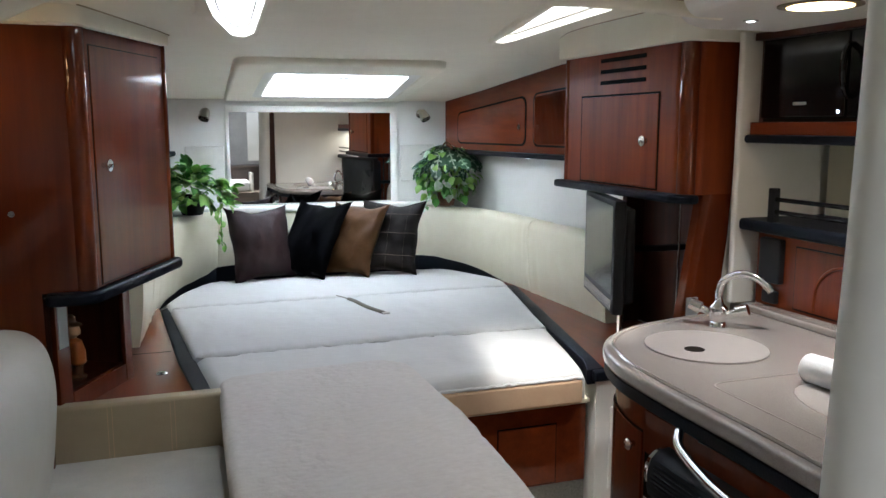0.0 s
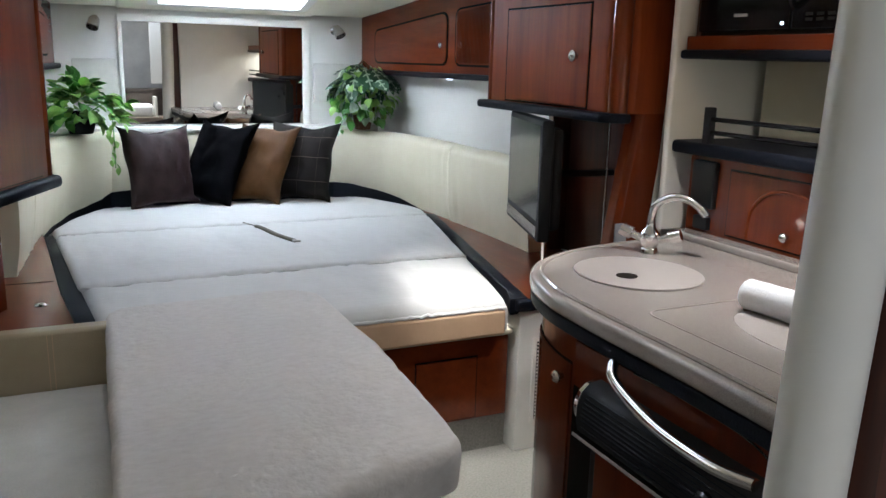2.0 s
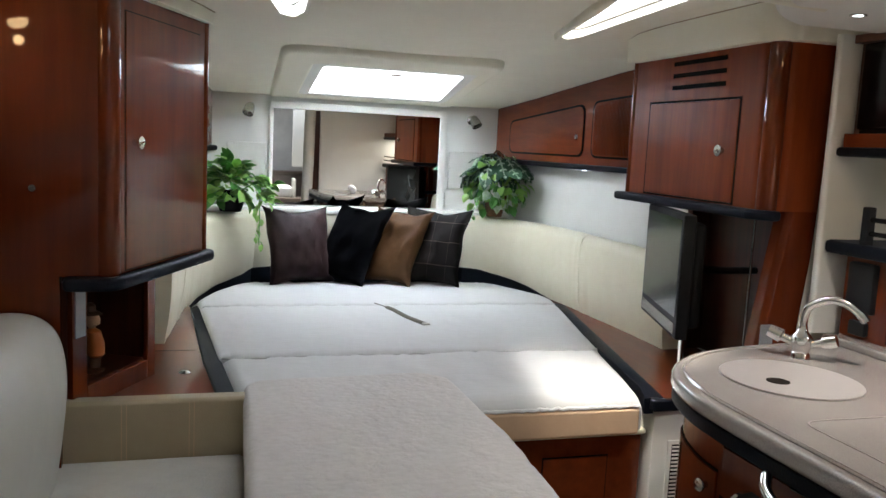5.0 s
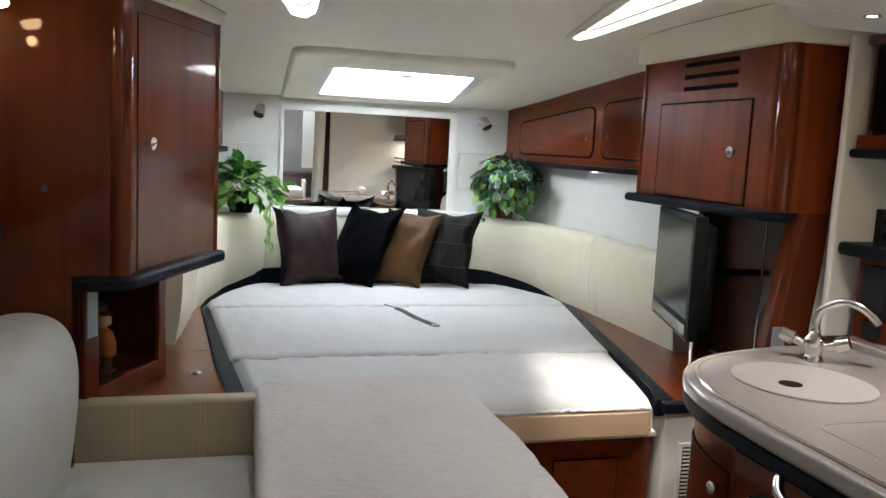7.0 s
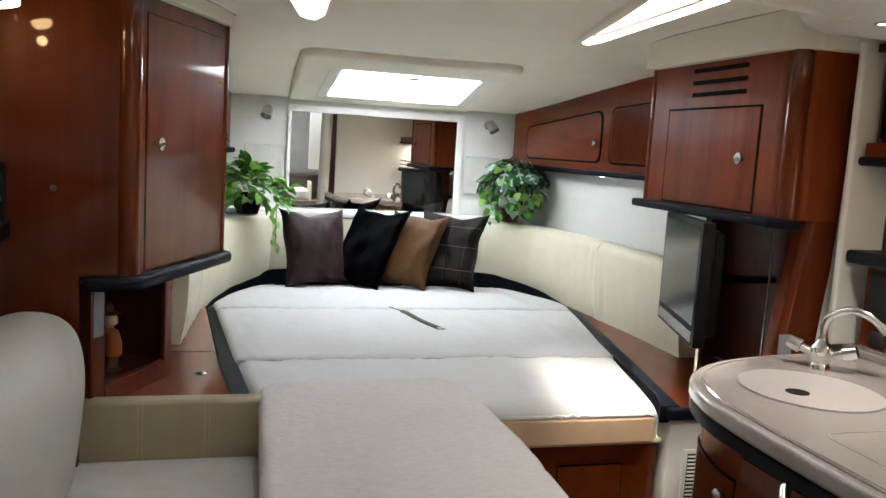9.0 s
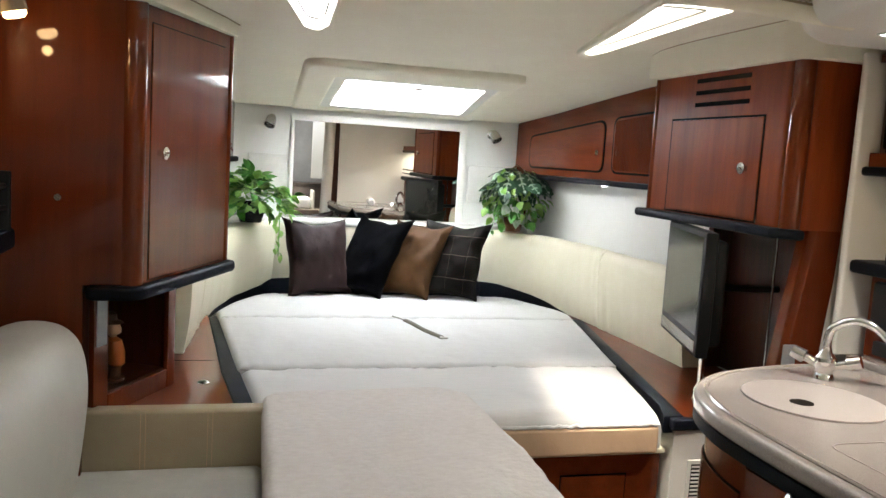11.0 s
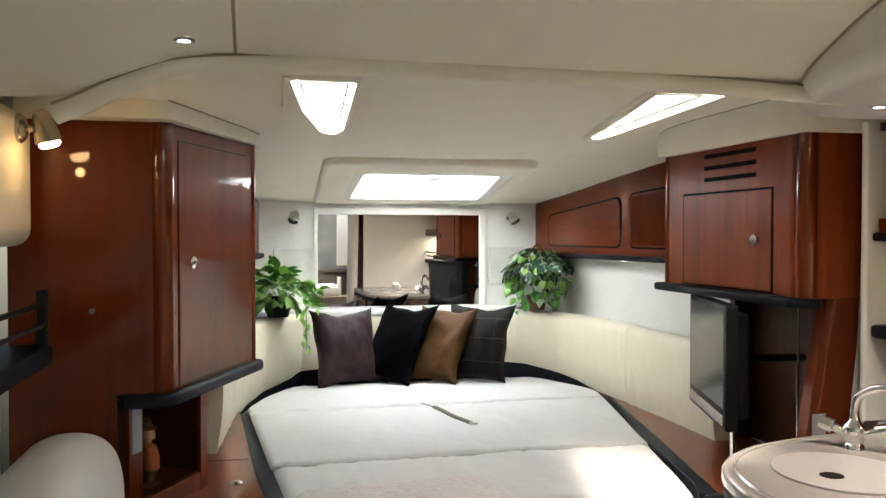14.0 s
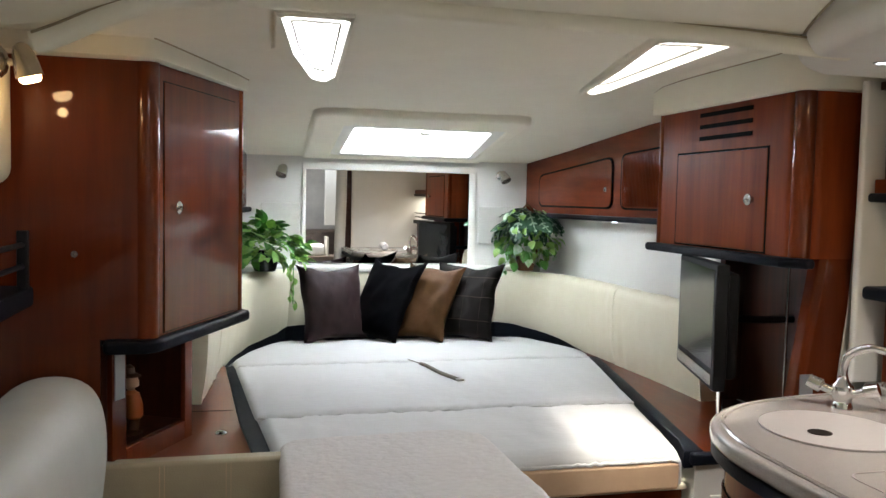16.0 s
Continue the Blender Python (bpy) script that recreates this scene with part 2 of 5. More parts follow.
def prism(points, z0, z1, bevel=0.0, seg=2):
    """Upright prism over a plan; z0 and z1 may be functions of (x, y)."""
    f0 = z0 if callable(z0) else (lambda x, y: z0)
    f1 = z1 if callable(z1) else (lambda x, y: z1)
    bm = bmesh.new()
    pts = [Vector((p[0], p[1])) for p in points]
    n = len(pts)
    area = sum(pts[i - 1].x * pts[i].y - pts[i].x * pts[i - 1].y for i in range(n))
    s = 1 if area > 0 else -1
    inward = []
    for i in range(n):
        d1, d2 = (pts[i] - pts[i - 1]).normalized(), (pts[(i + 1) % n] - pts[i]).normalized()
        n1, n2 = Vector((-d1.y, d1.x)) * s, Vector((-d2.y, d2.x)) * s
        m = n1 + n2
        inward.append(m / max(m.dot(n1), 0.35) if m.length > 1e-6 else n1)
    steps = [(0.0, 0.0, 0), (0.0, 0.0, 1)]
    if bevel:
        arc = [(bevel * (1 - math.sin(a)), bevel * (1 - math.cos(a))) for a in (math.pi / 2 * k / seg for k in range(seg + 1))]
        steps = [(d, h, 0) for d, h in arc] + [(d, -h, 1) for d, h in arc[::-1]]
    rows = []
    for d, h, which in steps:
        row = []
        for p, q in zip(pts, inward):
            c = p + q * d
            row.append(bm.verts.new((c.x, c.y, (f1 if which else f0)(p.x, p.y) + h)))
        rows.append(row)
    for a, b in zip(rows, rows[1:]):
        for i in range(n):
            bm.faces.new((a[i], a[(i + 1) % n], b[(i + 1) % n], b[i]))
    ends = [bm.faces.new(rows[0]), bm.faces.new(rows[-1])]
    bmesh.ops.triangulate(bm, faces=[f for f in ends if len(f.verts) > 4])
    return bm


def ring(outer, inner, z0, z1):
    """An upright prism with a hole, both outlines having the same number of points."""
    f0 = z0 if callable(z0) else (lambda x, y: z0)
    f1 = z1 if callable(z1) else (lambda x, y: z1)
    bm = bmesh.new()
    rows = [[bm.verts.new((p[0], p[1], f(p[0], p[1]))) for p in pts] for pts, f in ((outer, f0), (inner, f0), (inner, f1), (outer, f1))]
    n = len(outer)
    for a, b in ((0, 1), (1, 2), (2, 3), (3, 0)):
        for i in range(n):
            j = (i + 1) % n
            bm.faces.new((rows[a][i], rows[a][j], rows[b][j], rows[b][i]))
    return bm


def tube(points, radius, seg=10, closed=False, flat=1.0):
    """A round bar along points; radius may be a list."""
    pts = [Vector(p) for p in points]
    bm = bmesh.new()
    rows = []
    n = len(pts)
    side = None
    for i, p in enumerate(pts):
        d = (pts[(i + 1) % n] - pts[i - 1]) if closed else (pts[min(i + 1, n - 1)] - pts[max(i - 1, 0)])
        d.normalize()
        if side is None:
            side = d.orthogonal().normalized()
        side = (side - d * side.dot(d)).normalized()
        up = d.cross(side)
        r = radius[i] if isinstance(radius, (list, tuple)) else radius
        rows.append([bm.verts.new(p + side * (r * math.cos(a)) + up * (r * flat * math.sin(a))) for a in (2 * math.pi * k / seg for k in range(seg))])
    for i in range(n if closed else n - 1):
        a, b = rows[i], rows[(i + 1) % n]
        for k in range(seg):
            bm.faces.new((a[k], a[(k + 1) % seg], b[(k + 1) % seg], b[k]))
    if not closed:
        bm.faces.new(rows[0][::-1])
        bm.faces.new(rows[-1])
    return bm


def lathe(profile, at, seg=20, axis="z"):
    """A turned shape: profile of (radius, height)."""
    bm = bmesh.new()
    rows = [[bm.verts.new((r * math.cos(2 * math.pi * k / seg), r * math.sin(2 * math.pi * k / seg), h)) for k in range(seg)] for r, h in profile]
    for a, b in zip(rows, rows[1:]):
        for k in range(seg):
            bm.faces.new((a[k], a[(k + 1) % seg], b[(k + 1) % seg], b[k]))
    bm.faces.new(rows[0][::-1])
    bm.faces.new(rows[-1])
    m = {"z": Matrix(), "x": pose(0, 0, 0, 0, 90, 0), "-x": pose(0, 0, 0, 0, -90, 0), "y": pose(0, 0, 0, -90, 0, 0), "-y": pose(0, 0, 0, 90, 0, 0)}[axis]
    return turned(bm, Matrix.Translation(at) @ m)


def bend(points, steps=6):
    """A smooth line through points (Catmull-Rom)."""
    p = [Vector(q) for q in points]
    out = []
    for i in range(len(p) - 1):
        a, b, c, d = p[max(i - 1, 0)], p[i], p[i + 1], p[min(i + 2, len(p) - 1)]
        for k in range(steps):
            t = k / steps
            out.append(0.5 * (2 * b + (c - a) * t + (2 * a - 5 * b + 4 * c - d) * t * t + (3 * b - a - 3 * c + d) * t ** 3))
    out.append(p[-1])
    return out


def on_face(p0, p1):
    """Local x along the face from p0 to p1, local y into the thing, z up."""
    d = (Vector((*p1, 0)) - Vector((*p0, 0)))
    return Matrix.Translation((*p0, 0)) @ Matrix.Rotation(math.atan2(d.y, d.x), 4, "Z")


def wall_of(name, p0, p1, z0, z1, thick, material, label, category="wall"):
    d = (Vector((*p1, 0)) - Vector((*p0, 0))).length
    return solo(name, turned(box(0, d, 0, thick, z0, z1), on_face(p0, p1)), material, label, category, "structure")


def puffed(left, right, y0, y1, z0, z1, edge=0.05, nu=40, nv=16, swell=0.015, wr=0.004, seed=0.0):
    """A mattress piece: a crowned top between two side lines with rounded edges and soft wrinkles, and straight sides."""
    bm = bmesh.new()
    rows = []

    def ease(s):
        return math.sqrt(max(0.0, 1 - (1 - min(s / edge, 1.0)) ** 2))
    for j in range(nv + 1):
        v = 0.5 - 0.5 * math.cos(math.pi * j / nv)
        y = y0 + v * (y1 - y0)
        a, b = left(y), right(y)
        row = []
        for i in range(nu + 1):
            u = 0.5 - 0.5 * math.cos(math.pi * i / nu)
            x = a + u * (b - a)
            dx, dy = min(u, 1 - u) * (b - a), min(v, 1 - v) * (y1 - y0)
            e = ease(dx) * ease(dy)
            w = noise.noise(Vector((x * 7 + seed, y * 3.2, seed))) + 0.6 * noise.noise(Vector((x * 19, y * 6 + seed, 2.0)))
            pucker = math.exp(-dy / 0.06) * (noise.noise(Vector((x * 26 + seed, 0.0, 5.0))) + 0.7 * noise.noise(Vector((x * 55 + seed, y * 3, 5.0))))
            z = z1 - edge * (1 - e) + swell * (4 * u * (1 - u) * 4 * v * (1 - v)) ** 0.5 + wr * w * e + 0.009 * pucker
            row.append(bm.verts.new((x, y, z)))
        rows.append(row)
    for r, q in zip(rows, rows[1:]):
        for i in range(nu):
            bm.faces.new((r[i], r[i + 1], q[i + 1], q[i]))
    border = [e for e in bm.edges if e.is_boundary]
    out = bmesh.ops.extrude_edge_only(bm, edges=border)["geom"]
    for v in out:
        if isinstance(v, bmesh.types.BMVert):
            v.co.z = z0
    return bm


def swept(profile, path, closed_ends=True):
    """A profile of (offset to the left of the path, z) carried along a plan line."""
    bm = bmesh.new()
    rows = []
    n = len(path)
    for i, p in enumerate(path):
        a, b = Vector(path[max(i - 1, 0)]), Vector(path[min(i + 1, n - 1)])
        d = (b - a).normalized()
        side = Vector((-d.y, d.x))
        rows.append([bm.verts.new((p[0] + side.x * o, p[1] + side.y * o, z)) for o, z in profile])
    m = len(profile)
    for r, q in zip(rows, rows[1:]):
        for k in range(m):
            bm.faces.new((r[k], r[(k + 1) % m], q[(k + 1) % m], q[k]))
    if closed_ends:
        bm.faces.new(rows[0][::-1])
        bm.faces.new(rows[-1])
    return bm


def pillow_mesh(w, h, t, seed, n=22):
    bm = bmesh.new()
    sides = []
    for s in (1, -1):
        rows = []
        for j in range(n + 1):
            row = []
            for i in range(n + 1):
                u, v = -1 + 2 * i / n, -1 + 2 * j / n
                pinch = 1.03 - 0.17 * (1 - u * u) * abs(v) ** 2
                pinch2 = 1.03 - 0.17 * (1 - v * v) * abs(u) ** 2
                body = (max(0, 1 - u * u) * max(0, 1 - v * v)) ** 0.45
                wr = 0.026 * noise.noise(Vector((u * 2.6 + seed, v * 2.6, s * 3.0 + seed))) + 0.010 * noise.noise(Vector((u * 8 + seed, v * 5, s)))
                sag = 0.018 * noise.noise(Vector((u * 1.7 + seed, v * 1.7, seed * 2.0))) * max(abs(u), abs(v)) ** 2
                row.append(bm.verts.new((u * w / 2 * pinch2 + sag, s * (t / 2 * body) + wr * body, v * h / 2 * pinch + sag)))
            rows.append(row)
        for r, q in zip(rows, rows[1:]):
            for i in range(n):
                bm.faces.new((r[i], r[i + 1], q[i + 1], q[i]) if s < 0 else (r[i], q[i], q[i + 1], r[i + 1]))
    bmesh.ops.remove_doubles(bm, verts=bm.verts, dist=0.0005)
    return bm


def knob(at, axis, parent, name="knob", r=0.017):
    return part(name, lathe([(r * 0.5, 0), (r * 0.5, 0.012), (r, 0.016), (r, 0.022), (r * 0.7, 0.028), (r * 0.2, 0.030)], at, 16, axis), NICKEL, parent, "brushed nickel knob")


def ceiling_z(x, y):
    z = float(np.interp(y, [1.6, 1.8, 2.35, 2.352, 3.5, 4.3, 5.0, 5.74, 6.0], [2.125, 2.11, 1.995, 1.978, 1.965, 1.93, 1.86, 1.778, 1.75]))
    if y <= 2.351:
        t = min(max((-1.0 - x) / 0.42, 0.0), 1.0)
        return z - 0.115 * t * t * (3 - 2 * t)
    t = min(max((x - 0.50) / 0.36, 0.0), 1.0)
    rise = 0.062 * t * t * (3 - 2 * t) * float(np.interp(y, [2.36, 3.72, 4.02], [0.85, 1.0, 0.0]))
    return z + rise + 0.030 * max(x, 0.0) * float(np.interp(y, [3.6, 5.2], [1.0, 0.0]))


# ---- the cabin's shell ----
# inner side lines of the forward cabin, from abaft to the bow
RIGHT_FACE = [(1.25, 3.85), (0.99, 5.74)]
LEFT_FACE = [(-1.20, 3.60), (-0.89, 5.74)]
HATCH_L = [(-0.835, 2.43), (-0.665, 2.43), (-0.605, 3.32), (-0.625, 3.46), (-0.68, 3.40), (-0.775, 2.92)]
HATCH_R = [(0.18, 2.43), (0.405, 2.43), (0.475, 3.38), (0.46, 3.50), (0.405, 3.43), (0.295, 2.90)]
SKY = [(-0.40, 4.50), (0.42, 4.50), (0.54, 5.56), (-0.36, 5.56)]
# AFT is an unseen, presumed opening, sized so sun bounces up to the headliner
AFT = [(-0.55, -1.0), (0.50, -1.0), (0.50, 0.15), (-0.55, 0.15)]

solo("floor", box(-1.75, 1.75, -1.6, 3.9, -0.06, 0.0), CARPET, "light grey cut-pile carpet on the cabin floor", "floor", "structure")
wall_of("wall_port", (-1.72, 3.2), (-1.72, -1.6), 0, 2.16, -0.05, WALL, "cream lined port side of the hull")
wall_of("wall_starboard", (1.62, -1.6), (1.62, 4.2), 0, 2.16, -0.05, WALL, "cream lined starboard side of the hull")
wall_of("wall_starboard_forward", (1.36, 3.75), (1.09, 5.9), 0.4, 1.95, -0.04, WALL, "white padded hull side above the berth")
wall_of("wall_port_forward", (-0.99, 5.9), (-1.262, 3.75), 0.4, 1.95, -0.04, WALL, "white padded hull side above the berth")
wall_of("wall_bow", (-1.1, 5.74), (1.2, 5.74), 0.4, 1.86, 0.05, WALL, "white padded bulkhead at the head of the berth")
# the after end: bulkhead with the companionway left free
solo("wall_aft_port", box(-1.72, -0.25, -1.6, -1.55, 0, 2.14), GREYWALL, "grey lined bulkhead beside the companionway", "wall", "structure")
solo("companionway_door", box(-0.25, 0.55, -1.59, -1.56, 0.0, 2.14, 0.004), GREYWALL, "closed grey companionway door", "door", "structure")
solo("wall_aft_starboard", box(0.55, 1.62, -1.6, -1.55, 0, 2.14), GREYWALL, "grey lined bulkhead beside the companionway", "wall", "structure")
solo("wall_galley", box(0.37, 1.62, 1.235, 1.295, 0, 2.13), WALL, "white lined bulkhead at the end of the galley", "wall", "structure")


def make_ceiling():
    bm = bmesh.new()
    loops = [[(-1.75, -1.62), (1.7, -1.62), (1.7, 3.9), (1.35, 5.8), (-1.30, 5.8), (-1.75, 3.7)], HATCH_L, HATCH_R, SKY, AFT]
    for loop in loops:
        vs = [bm.verts.new((x, y, 0)) for x, y in loop]
        for i in range(len(vs)):
            bm.edges.new((vs[i], vs[(i + 1) % len(vs)]))
    bmesh.ops.triangle_fill(bm, use_beauty=True, use_dissolve=False, edges=bm.edges[:])
    for y in [1.6, 1.8, 2.07, 2.35, 2.353, 3.72, 4.02] + [2.6 + 0.2 * k for k in range(16)]:
        bmesh.ops.bisect_plane(bm, geom=bm.verts[:] + bm.edges[:] + bm.faces[:], plane_co=(0, y, 0), plane_no=(0, 1, 0))
    for x in (-1.42, -1.34, -1.26, -1.18, -1.10, -1.0, 0.0, 0.5, 0.57, 0.64, 0.71, 0.78, 0.86):
        bmesh.ops.bisect_plane(bm, geom=bm.verts[:] + bm.edges[:] + bm.faces[:], plane_co=(x, 0, 0), plane_no=(1, 0, 0))
    top = bmesh.ops.extrude_face_region(bm, geom=bm.faces[:])["geom"]
    tops = {v for v in top if isinstance(v, bmesh.types.BMVert)}
    for v in bm.verts:
        v.co.z = ceiling_z(v.co.x, v.co.y) + (0.05 if v in tops else 0.0)
    return solo("ceiling", bm, HEADLINER, "cream vinyl headliner with three deck hatches", "ceiling", "structure", smooth=25)


make_ceiling()
# seam in the after headliner and the moulded beam where it steps down
solo("trim", tube([(-0.965, y, ceiling_z(0, y) - 0.001) for y in (-1.0, 0.5, 1.6, 1.8, 2.33)], 0.004, 6), TAN, "stitched seam in the headliner", "trim", "structure")
BEAM = bend([(-1.37, 2.36, 1.845), (-1.31, 2.36, 1.872), (-1.20, 2.36, 1.926), (-1.06, 2.36, 1.968), (-0.75, 2.36, 1.985), (-0.2, 2.36, 1.986), (0.3, 2.36, 1.978), (0.72, 2.36, 1.960)], 6)
solo("ceiling_beam", tube(BEAM, 0.026, 14), HEADLINER, "cream moulded ceiling beam", "trim", "structure")


def hatch_trim(name, poly, grow, drop, pane, label):
    c = sum((Vector(p) for p in poly), Vector((0, 0))) / len(poly)
    inner = rounded(poly, [0.025, 0.025, 0.10, 0.05, 0.12, 0.30], 6)
    outer = [Vector(p) + (Vector(p) - c).normalized() * grow for p in inner]
    for p in outer:
        p.y = max(p.y, 2.392)
    t = thing(name, (c.x, c.y, 1.9), label, "hatch")
    bm = ring(outer, inner, lambda x, y: ceiling_z(x, max(y, 2.36)) - drop, lambda x, y: ceiling_z(x, y) + 0.06)
    bm.verts.ensure_lookup_table()
    bm.verts.index_update()
    n = len(outer)
    rim = [e for e in bm.edges if all(v.index < n for v in e.verts)]
    bmesh.ops.bevel(bm, geom=rim, offset=0.018, segments=4, profile=0.5, affect="EDGES", clamp_overlap=True)
    part("frame", bm, HEADLINER, t, "cream moulded surround")
    g = part("pane", prism(inner, lambda x, y: ceiling_z(x, y) + 0.010, lambda x, y: ceiling_z(x, y) + 0.016), pane, t, "bright hatch glass")
    g.visible_shadow = pane != GLASS
    loop = [Vector(p) + (c - Vector(p)) * 0.24 for p in inner]
    part("inner_gasket", tube([(p.x, p.y, ceiling_z(p.x, p.y) + 0.003) for p in loop], 0.0042, 6, closed=True), STRAP, t, "grey rubber gasket")
    return t


hatch_trim("deck_hatch", HATCH_L, 0.09, 0.020, MILKY, "small pointed deck hatch letting in white daylight")
hatch_trim("deck_hatch", HATCH_R, 0.10, 0.020, GLASS, "small pointed deck hatch letting in white daylight")


def skylight():
    t = thing("skylight", (0.05, 5.1, 1.8), "square deck hatch in a cream moulded surround above the berth", "skylight")
    def low(x, y):
        return 1.900 - (y - 4.2) * 0.088
    def up(x, y):
        return ceiling_z(x, y) + 0.02
    outer = rounded([(-0.60, 4.20), (0.485, 4.22), (0.65, 5.735), (-0.545, 5.735)], [0.12, 0.12, 0.01, 0.01], 6)
    inner = rounded([(-0.415, 4.48), (0.41, 4.48), (0.545, 5.56), (-0.375, 5.56)], [0.05, 0.05, 0.05, 0.05], 6)
    bm = ring(outer, inner, low, up)
    bm.verts.ensure_lookup_table()
    bm.verts.index_update()
    n = len(outer)
    low_edges = [e for e in bm.edges if all(v.index < n for v in e.verts) or all(n <= v.index < 2 * n for v in e.verts)]
    bmesh.ops.bevel(bm, geom=low_edges, offset=0.026, segments=5, profile=0.5, affect="EDGES", clamp_overlap=True)
    part("surround", bm, HEADLINER, t, "cream padded surround")
    inner2 = rounded([(-0.365, 4.55), (0.365, 4.55), (0.50, 5.50), (-0.33, 5.50)], 0.03, 6)
    rim = rounded([(-0.432, 4.463), (0.427, 4.463), (0.562, 5.577), (-0.392, 5.577)], 0.05, 6)
    part("frame", ring(rim, inner2, lambda x, y: low(x, y) + 0.006, lambda x, y: low(x, y) + 0.05), GELCOAT, t, "white hatch frame")
    g = part("pane", prism(inner2, lambda x, y: low(x, y) + 0.030, lambda x, y: low(x, y) + 0.036), MILKY, t, "bright milky hatch glass")
    part("latch", box(-0.03, 0.03, 4.535, 4.56, 1.850, 1.862, 0.005), GELCOAT, t)


skylight()


def fascia(name, pts, z0, label):
    return solo(name, prism(pts, z0, lambda x, y: ceiling_z(x, y) + 0.02, 0.004), HEADLINER, label, "trim", "structure")


fascia("fascia_port", rounded([(-1.60, 2.92), (-1.17, 2.92), (-0.90, 3.62), (-1.0, 3.72), (-1.60, 3.72)], [0, 0.06, 0.03, 0, 0], 4), 1.915, "cream padded fascia above the wardrobe")
fascia("fascia_starboard", rounded([(1.6, 2.72), (0.97, 2.76), (0.890, 2.86), (0.890, 3.80), (1.6, 3.80)], [0, 0.05, 0.05, 0.02, 0], 4), 1.922, "cream padded fascia above the cabinet")

for line in ([(-1.17, 2.918), (-1.12, 3.04), (-0.90, 3.61)], [(1.30, 2.735), (0.97, 2.757), (0.893, 2.86), (0.893, 3.78)]):
    pts = [(p.x, p.y, ceiling_z(p.x, p.y) - 0.001) for p in bend([(x, y, 0) for x, y in line], 8)]
    solo("trim", tube(pts, 0.0035, 6), TAN, "stitched seam along the top of the fascia", "trim", "structure")
solo("trim", tube([(p.x, p.y - 0.020, p.z + 0.019) for p in BEAM], 0.0035, 6), TAN, "stitched seam along the ceiling beam", "trim", "structure")

# ---- bow bulkhead ----
mir = thing("wall_mirror", (0.03, 5.735, 1.08), "large frameless mirror on the bow bulkhead above the cushions", "mirror")
part("glass", box(-0.515, 0.575, 5.727, 5.737, 1.086, 1.695), MIRROR, mir)
part("edge", box(0.577, 0.625, 5.715, 5.738, 1.06, 1.70, 0.004), GELCOAT, mir, "white moulded edge strip")
part("edge", box(-0.54, -0.517, 5.722, 5.738, 1.06, 1.70, 0.004), GELCOAT, mir, "white moulded edge strip")
part("edge", box(-0.54, 0.625, 5.718, 5.738, 1.697, 1.742, 0.004), GELCOAT, mir, "white moulded edge strip")
solo("trim", box(-0.95, 1.05, 5.60, 5.738, 1.040, 1.078, 0.012), GELCOAT, "white moulded shelf at the head of the berth", "shelf", "structure")
for x0, x1 in ((-0.80, -0.555), (0.65, 0.90)):
    sp = thing("speaker", (x0, 5.735, 1.22), "square cloth-covered speaker panel flush in the bulkhead", "speaker", "bulkhead speakers")
    part("grille", box(x0, x1, 5.722, 5.737, 1.222, 1.475, 0.006), SPEAKER, sp)


def wall_light(at, label, spin):
    t = thing("wall_light", at, label, "lamp", "berth reading lights")
    x, y, z = at
    part("base", lathe([(0.032, 0), (0.032, 0.006), (0.022, 0.016), (0.008, 0.02)], at, 18, "-y"), NICKEL, t)
    part("stem", tube([(x, y - 0.015, z), (x, y - 0.05, z)], 0.008, 8), NICKEL, t)
    head = lathe([(0.014, -0.03), (0.024, -0.02), (0.032, 0.01), (0.036, 0.045), (0.033, 0.050), (0.030, 0.030)], (0, 0, 0), 18)
    part("shade", turned(head, Matrix.Translation((x, y - 0.065, z)) @ pose(0, 0, 0, 150, spin, 0)), NICKEL, t, "brushed nickel shade")


wall_light((-0.665, 5.737, 1.690), "small brushed nickel reading light on the bulkhead", 20)
wall_light((0.80, 5.737, 1.690), "small brushed nickel reading light on the bulkhead", -20)

# ---- overhead lockers along the berth ----


